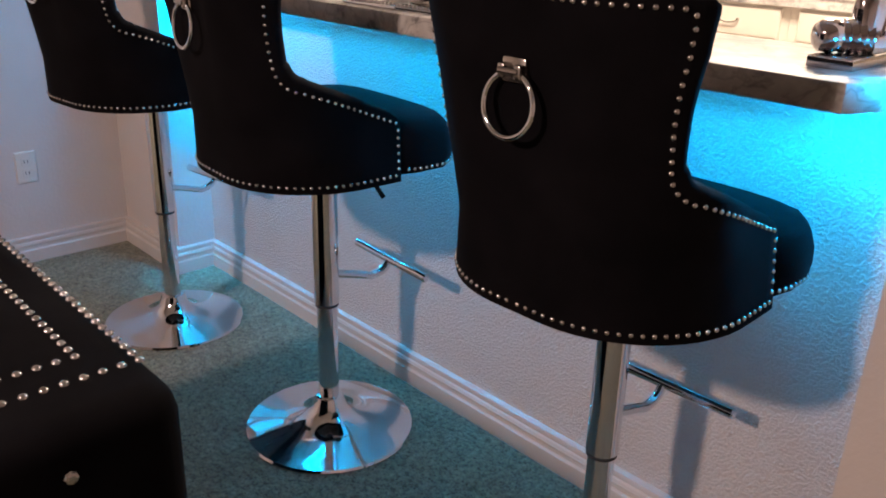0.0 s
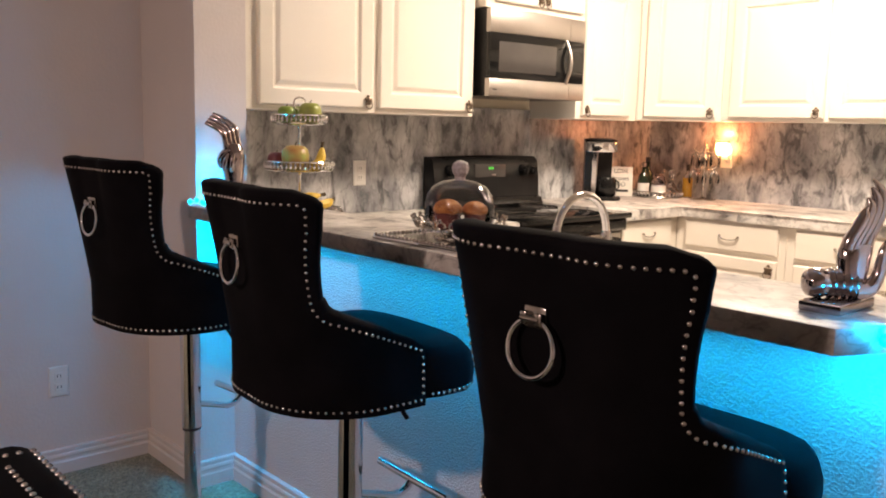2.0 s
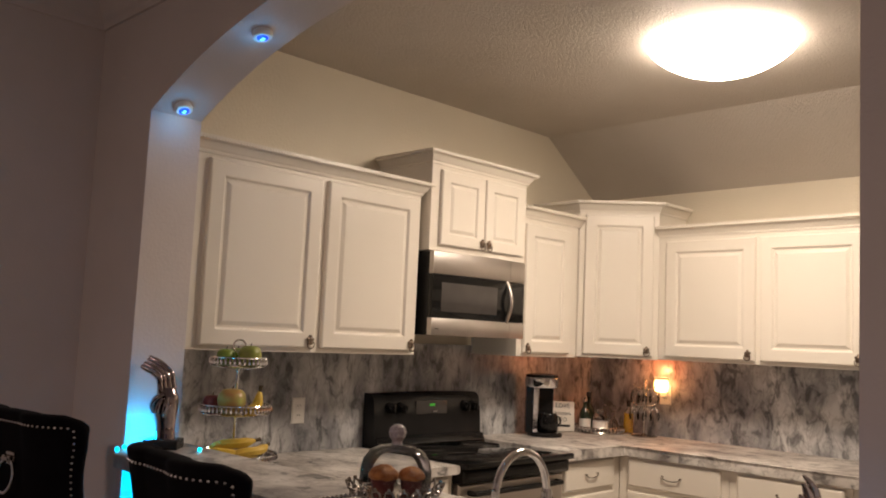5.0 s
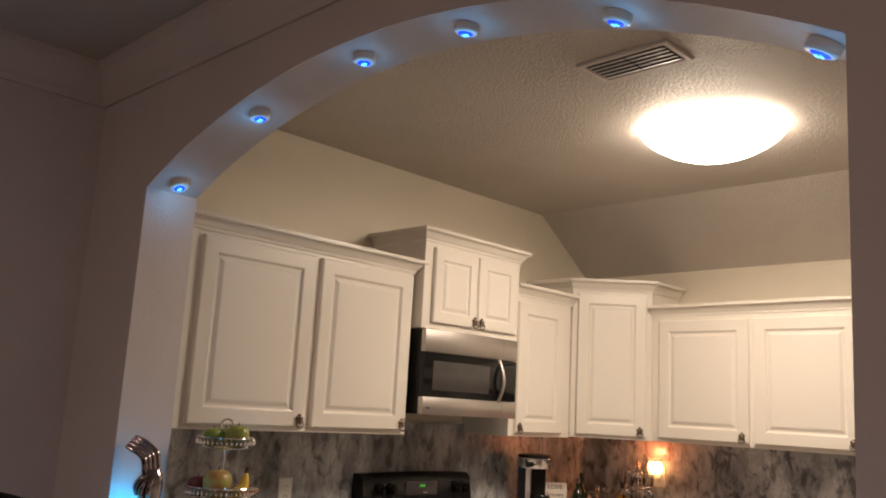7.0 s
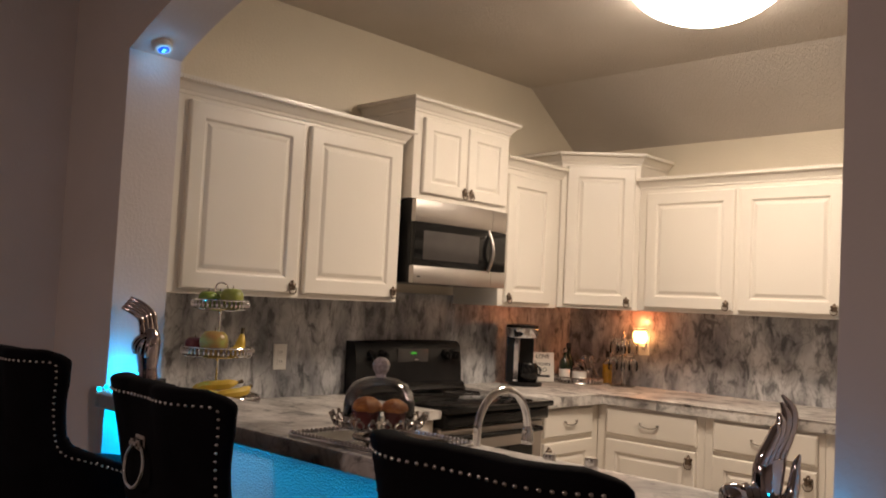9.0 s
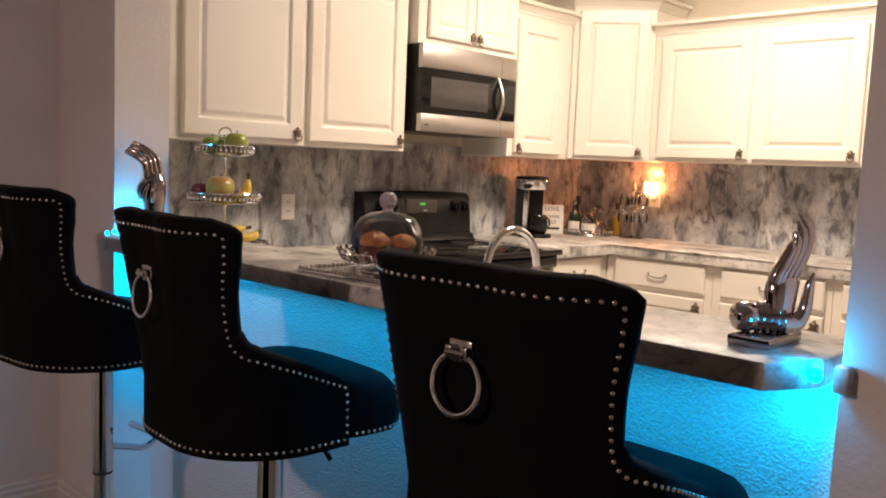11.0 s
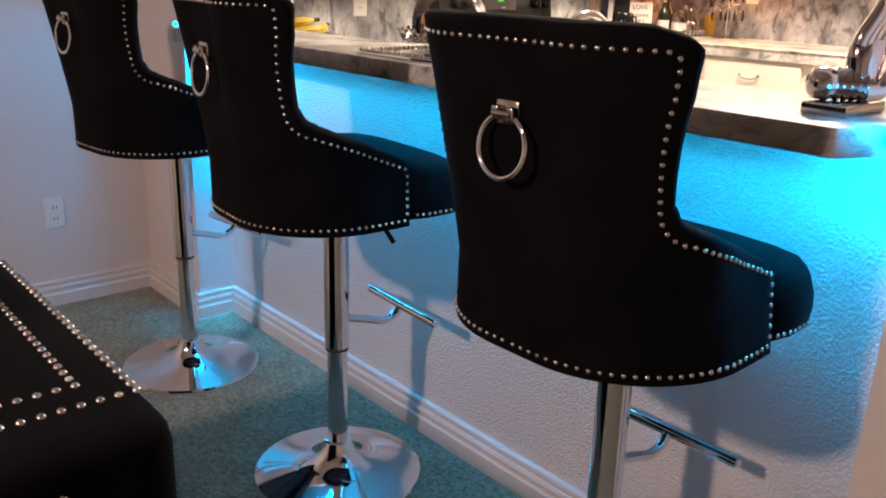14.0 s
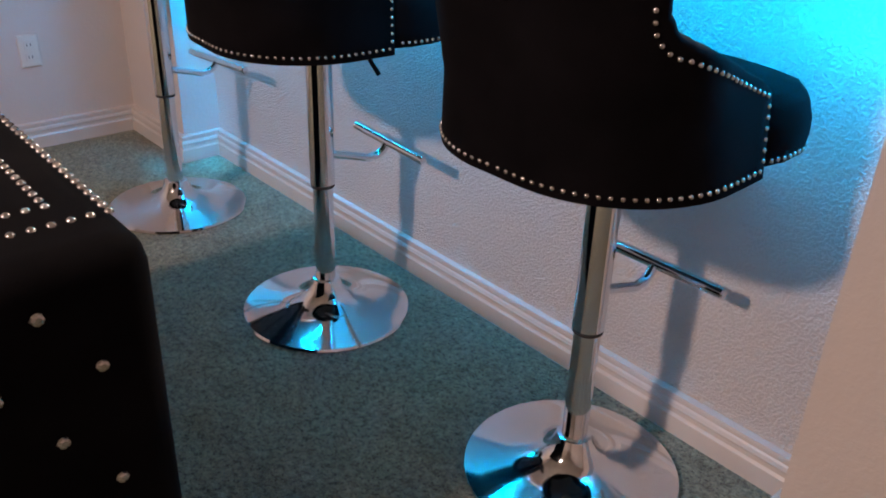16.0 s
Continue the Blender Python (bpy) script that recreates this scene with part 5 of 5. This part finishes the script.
# ---------------- coffee corner ----------------
def coffee_maker():
    c = (-0.262, 2.495)
    root = thing("coffee_maker", c[0], c[1], 0.915, "black and steel drip coffee maker with a filled pot", "coffee maker")
    bm = bmesh.new()
    lathe(bm, *spot(c, 0.012, -0.02, 0)[:2], [(0.098, 0.9152), (0.099, 0.93), (0.09, 0.938)], 28)
    part("base", bm, BLACK, root)
    bm = bmesh.new()
    o = [spot(c, a, b, 0)[:2] for a, b in ((-0.10, -0.03), (-0.055, -0.05), (-0.035, 0.06), (0.07, 0.06), (0.07, 0.095), (-0.09, 0.095))]
    loft(bm, [[(x, y, 0.93) for x, y in o], [(x, y, 1.19) for x, y in o]])
    part("tower", bm, BLACK, root, smooth=0)
    bm = bmesh.new()
    o = [spot(c, a, b, 0)[:2] for a, b in ((-0.062, -0.055), (-0.038, -0.062), (-0.030, -0.05), (-0.034, 0.055), (-0.05, 0.05))]
    loft(bm, [[(x, y, 0.94) for x, y in o], [(x, y, 1.185) for x, y in o]])
    part("side_trim", bm, CHROME, root, "polished steel side trim", smooth=0)
    bm = bmesh.new()
    lathe(bm, *spot(c, -0.008, 0.01, 0)[:2], [(0.092, 1.185), (0.096, 1.19), (0.096, 1.238), (0.09, 1.244)], 32)
    part("brew_head", bm, CHROME, root, "polished steel brew head")
    bm = bmesh.new()
    lathe(bm, *spot(c, -0.008, 0.01, 0)[:2], [(0.094, 1.2445), (0.092, 1.256), (0.06, 1.262), (0.004, 1.262)], 32)
    part("lid", bm, BLACK, root)
    px, py, _ = spot(c, 0.028, -0.03, 0)
    bm = bmesh.new()
    lathe(bm, px, py, [(0.045, 0.9385), (0.055, 0.95), (0.057, 1.0), (0.05, 1.035), (0.044, 1.045)], 24)
    pot = part("pot", bm, GLOSS, root, "dark filled glass pot")
    bm = bmesh.new()
    tube(bm, [spot(c, 0.072, -0.035, 1.03), spot(c, 0.092, -0.04, 1.02), spot(c, 0.095, -0.042, 0.99), spot(c, 0.075, -0.036, 0.965)], 0.005, 8)
    part("handle", bm, BLACK, pot)


coffee_maker()


def sign():
    c = Vector((-0.345, 2.80, 0.9155))
    turn = math.atan2(RIGHT.y, RIGHT.x)
    m = Matrix.Translation(c) @ Matrix.Rotation(turn, 4, "Z") @ Matrix.Rotation(radians(-9), 4, "X")
    root = thing("sign", *c, "small white lettered sign leaning on the backsplash", "sign")
    root.matrix_basis = m
    ORIGIN[root.name] = Vector((0, 0, 0))
    bm = bmesh.new()
    box(bm, -0.072, 0.072, 0, 0.012, 0.0012, 0.178, 0.002, 1)
    part("board", bm, PAPER, root)
    for text, z, size in (("LOVE", 0.140, 0.036), ("knows", 0.096, 0.038), ("NO", 0.060, 0.034)):
        cu = bpy.data.curves.new("lettering", "FONT")
        cu.body, cu.size, cu.align_x, cu.extrude = text, size, "CENTER", 0.0006
        tmp = bpy.data.objects.new("lettering", cu)
        scene.collection.objects.link(tmp)
        me = bpy.data.meshes.new_from_object(tmp.evaluated_get(bpy.context.evaluated_depsgraph_get()))
        bpy.data.objects.remove(tmp)
        me.materials.clear()
        me.materials.append(INK)
        ob = new("lettering", me)
        ob.parent = root
        ob.matrix_basis = pose(0, -0.001, z, 90)
    bm = bmesh.new()
    box(bm, -0.045, 0.045, -0.0014, 0.0, 0.026, 0.040)
    part("lettering", bm, INK, root, smooth=0)


sign()


def bottle(x, y, z, prof, mat, name, label, cap=None, band=None):
    root = thing(name, x, y, z, label, "bottle")
    bm = bmesh.new()
    lathe(bm, x, y, [(r, z + h) for r, h in prof], 20)
    part("body", bm, mat, root, smooth=50)
    if cap:
        bm = bmesh.new()
        r, h0, h1, cm = cap
        if cm is CRYSTAL:
            ball(bm, x, y, z + (h0 + h1) / 2, r, r, (h1 - h0) / 2, 8, 6)
        else:
            lathe(bm, x, y, [(r, z + h0), (r, z + h1)], 14)
        part("stopper", bm, cm, root, smooth=0)
    if band:
        bm = bmesh.new()
        r, h0, h1, bmt = band
        lathe(bm, x, y, [(r, z + h0), (r, z + h1)], 20, False)
        part("label", bm, bmt, root)


def bar_tray():
    c = (-0.215, 2.985)
    root = thing("tray", c[0], c[1], 0.9152, "round silver tray with a low gallery rail", "tray")
    bm = bmesh.new()
    lathe(bm, *c, [(0.150, 0.9153), (0.152, 0.92), (0.150, 0.924), (0.004, 0.9235)], 40)
    part("plate", bm, DARKCHROME, root)
    bm = bmesh.new()
    torus(bm, (*c, 0.952), (1, 0, 0), (0, 1, 0), 0.150, 0.0035, 44, 6)
    part("rail", bm, DARKCHROME, root)
    bm = bmesh.new()
    for k in range(40):
        a = 2 * math.pi * k / 40
        ball(bm, c[0] + 0.15 * math.cos(a), c[1] + 0.15 * math.sin(a), 0.938, 0.007, 0.007, 0.014, 6, 4)
    tagged(part("gallery", bm, CHROME, root, smooth=0), kind="stuff")
    z = 0.9246
    q = lambda a, b: spot(c, a, b, 0)[:2]
    bottle(*q(-0.095, -0.05), z, [(0.030, 0), (0.033, 0.004), (0.033, 0.10), (0.026, 0.125), (0.012, 0.145), (0.012, 0.17)], BOTTLE, "bottle", "dark green bottle with a white label on the tray", (0.014, 0.168, 0.20, CRYSTAL), (0.0336, 0.012, 0.075, PLASTIC))
    bottle(*q(-0.05, 0.06), z, [(0.032, 0), (0.034, 0.004), (0.034, 0.12), (0.014, 0.155), (0.014, 0.20)], BOTTLE, "bottle", "tall dark bottle at the rear of the tray", (0.016, 0.198, 0.225, SLOT))
    bottle(*q(0.0, -0.03), z, [(0.040, 0), (0.044, 0.006), (0.044, 0.085), (0.038, 0.10), (0.036, 0.115)], CRYSTAL, "jar", "squat clear glass jar on the tray", (0.030, 0.112, 0.135, CRYSTAL), (0.0448, 0.02, 0.06, PLASTIC))
    bottle(*q(0.075, -0.04), z, [(0.036, 0), (0.040, 0.006), (0.030, 0.06), (0.012, 0.085), (0.012, 0.12), (0.016, 0.124)], CRYSTAL, "decanter", "cut crystal decanter with ball stopper", (0.020, 0.122, 0.16, CRYSTAL))
    bottle(*q(0.045, 0.05), z, [(0.034, 0), (0.036, 0.005), (0.036, 0.07), (0.012, 0.10), (0.012, 0.125)], CRYSTAL, "decanter", "small crystal decanter with faceted stopper", (0.018, 0.124, 0.158, CRYSTAL))


bar_tray()
bottle(*spot((-0.215, 2.985), 0.176, -0.02, 0)[:2], 0.9152, [(0.026, 0), (0.029, 0.004), (0.029, 0.12), (0.02, 0.14), (0.011, 0.15), (0.011, 0.165)], CLEAR, "oil_bottle", "slim glass bottle of amber oil with dark cap", (0.013, 0.162, 0.20, SLOT), (0.0275, 0.01, 0.115, OIL))


def glass_tree():
    c = (0.052, 3.060)
    root = thing("glass_rack", c[0], c[1], 0.9152, "bronze wire rack hung with small clear glasses", "glass rack")
    bm = bmesh.new()
    lathe(bm, *c, [(0.075, 0.9153), (0.076, 0.921), (0.02, 0.926), (0.006, 0.935), (0.006, 1.235), (0.009, 1.24), (0.003, 1.25)], 24)
    part("stem", bm, DARKCHROME, root)
    for lev, (z, n, r) in enumerate(((1.20, 4, 0.055), (1.10, 4, 0.06))):
        for k in range(n):
            a = 2 * math.pi * k / n + 0.5 * lev + 0.3
            d = Vector((math.cos(a), math.sin(a), 0))
            o = Vector((c[0], c[1], z))
            bm = bmesh.new()
            tube(bm, [o, o + d * 0.03 + Vector((0, 0, -0.006)), o + d * r, o + d * (r + 0.012) + Vector((0, 0, 0.018))], 0.003, 6)
            part("arm", bm, DARKCHROME, root)
            bm = bmesh.new()
            p = o + d * r + Vector((0, 0, -0.055))
            prof = [(0.026, -0.035), (0.030, -0.01), (0.026, 0.02), (0.010, 0.036), (0.004, 0.048), (0.004, 0.056)]
            lathe(bm, p.x, p.y, [(q, p.z + h) for q, h in prof], 14, False)
            part("glass", bm, SKIN, root, "small clear glass")


glass_tree()
# the corner worktop is a little higher than the sink worktop
for ob in list(scene.objects):
    if ob.parent is None and ob.type == "EMPTY" and 2.06 < ob.location.y < 3.18 and ob.location.x < 0.25 and 0.91 < ob.location.z < 0.93:
        ob.matrix_basis = pose(0, 0, 0.014) @ ob.matrix_basis


def wax_warmer():
    x, y = 0.117, 3.188
    f = facing("s", y)
    outlet("s", y, x, 1.175, "white outlet behind the plug-in warmer")
    root = thing("wax_warmer", x, y - 0.04, 1.16, "glowing orange plug-in wax warmer on the wall", "wax warmer")
    bm = bmesh.new()
    box(bm, x - 0.022, x + 0.022, y - 0.03, y - 0.009, 1.165, 1.20, 0.004)
    part("plug", bm, PLASTIC, root)
    bm = bmesh.new()
    lathe(bm, x, y - 0.052, [(0.024, 1.192), (0.036, 1.20), (0.042, 1.225), (0.040, 1.25), (0.032, 1.262)], 24)
    part("shade", bm, FLAME, root, "lit orange ceramic shade")
    bm = bmesh.new()
    lathe(bm, x, y - 0.052, [(0.030, 1.2625), (0.040, 1.272), (0.041, 1.278), (0.034, 1.274), (0.004, 1.272)], 24)
    part("dish", bm, PLASTIC, root)


wax_warmer()
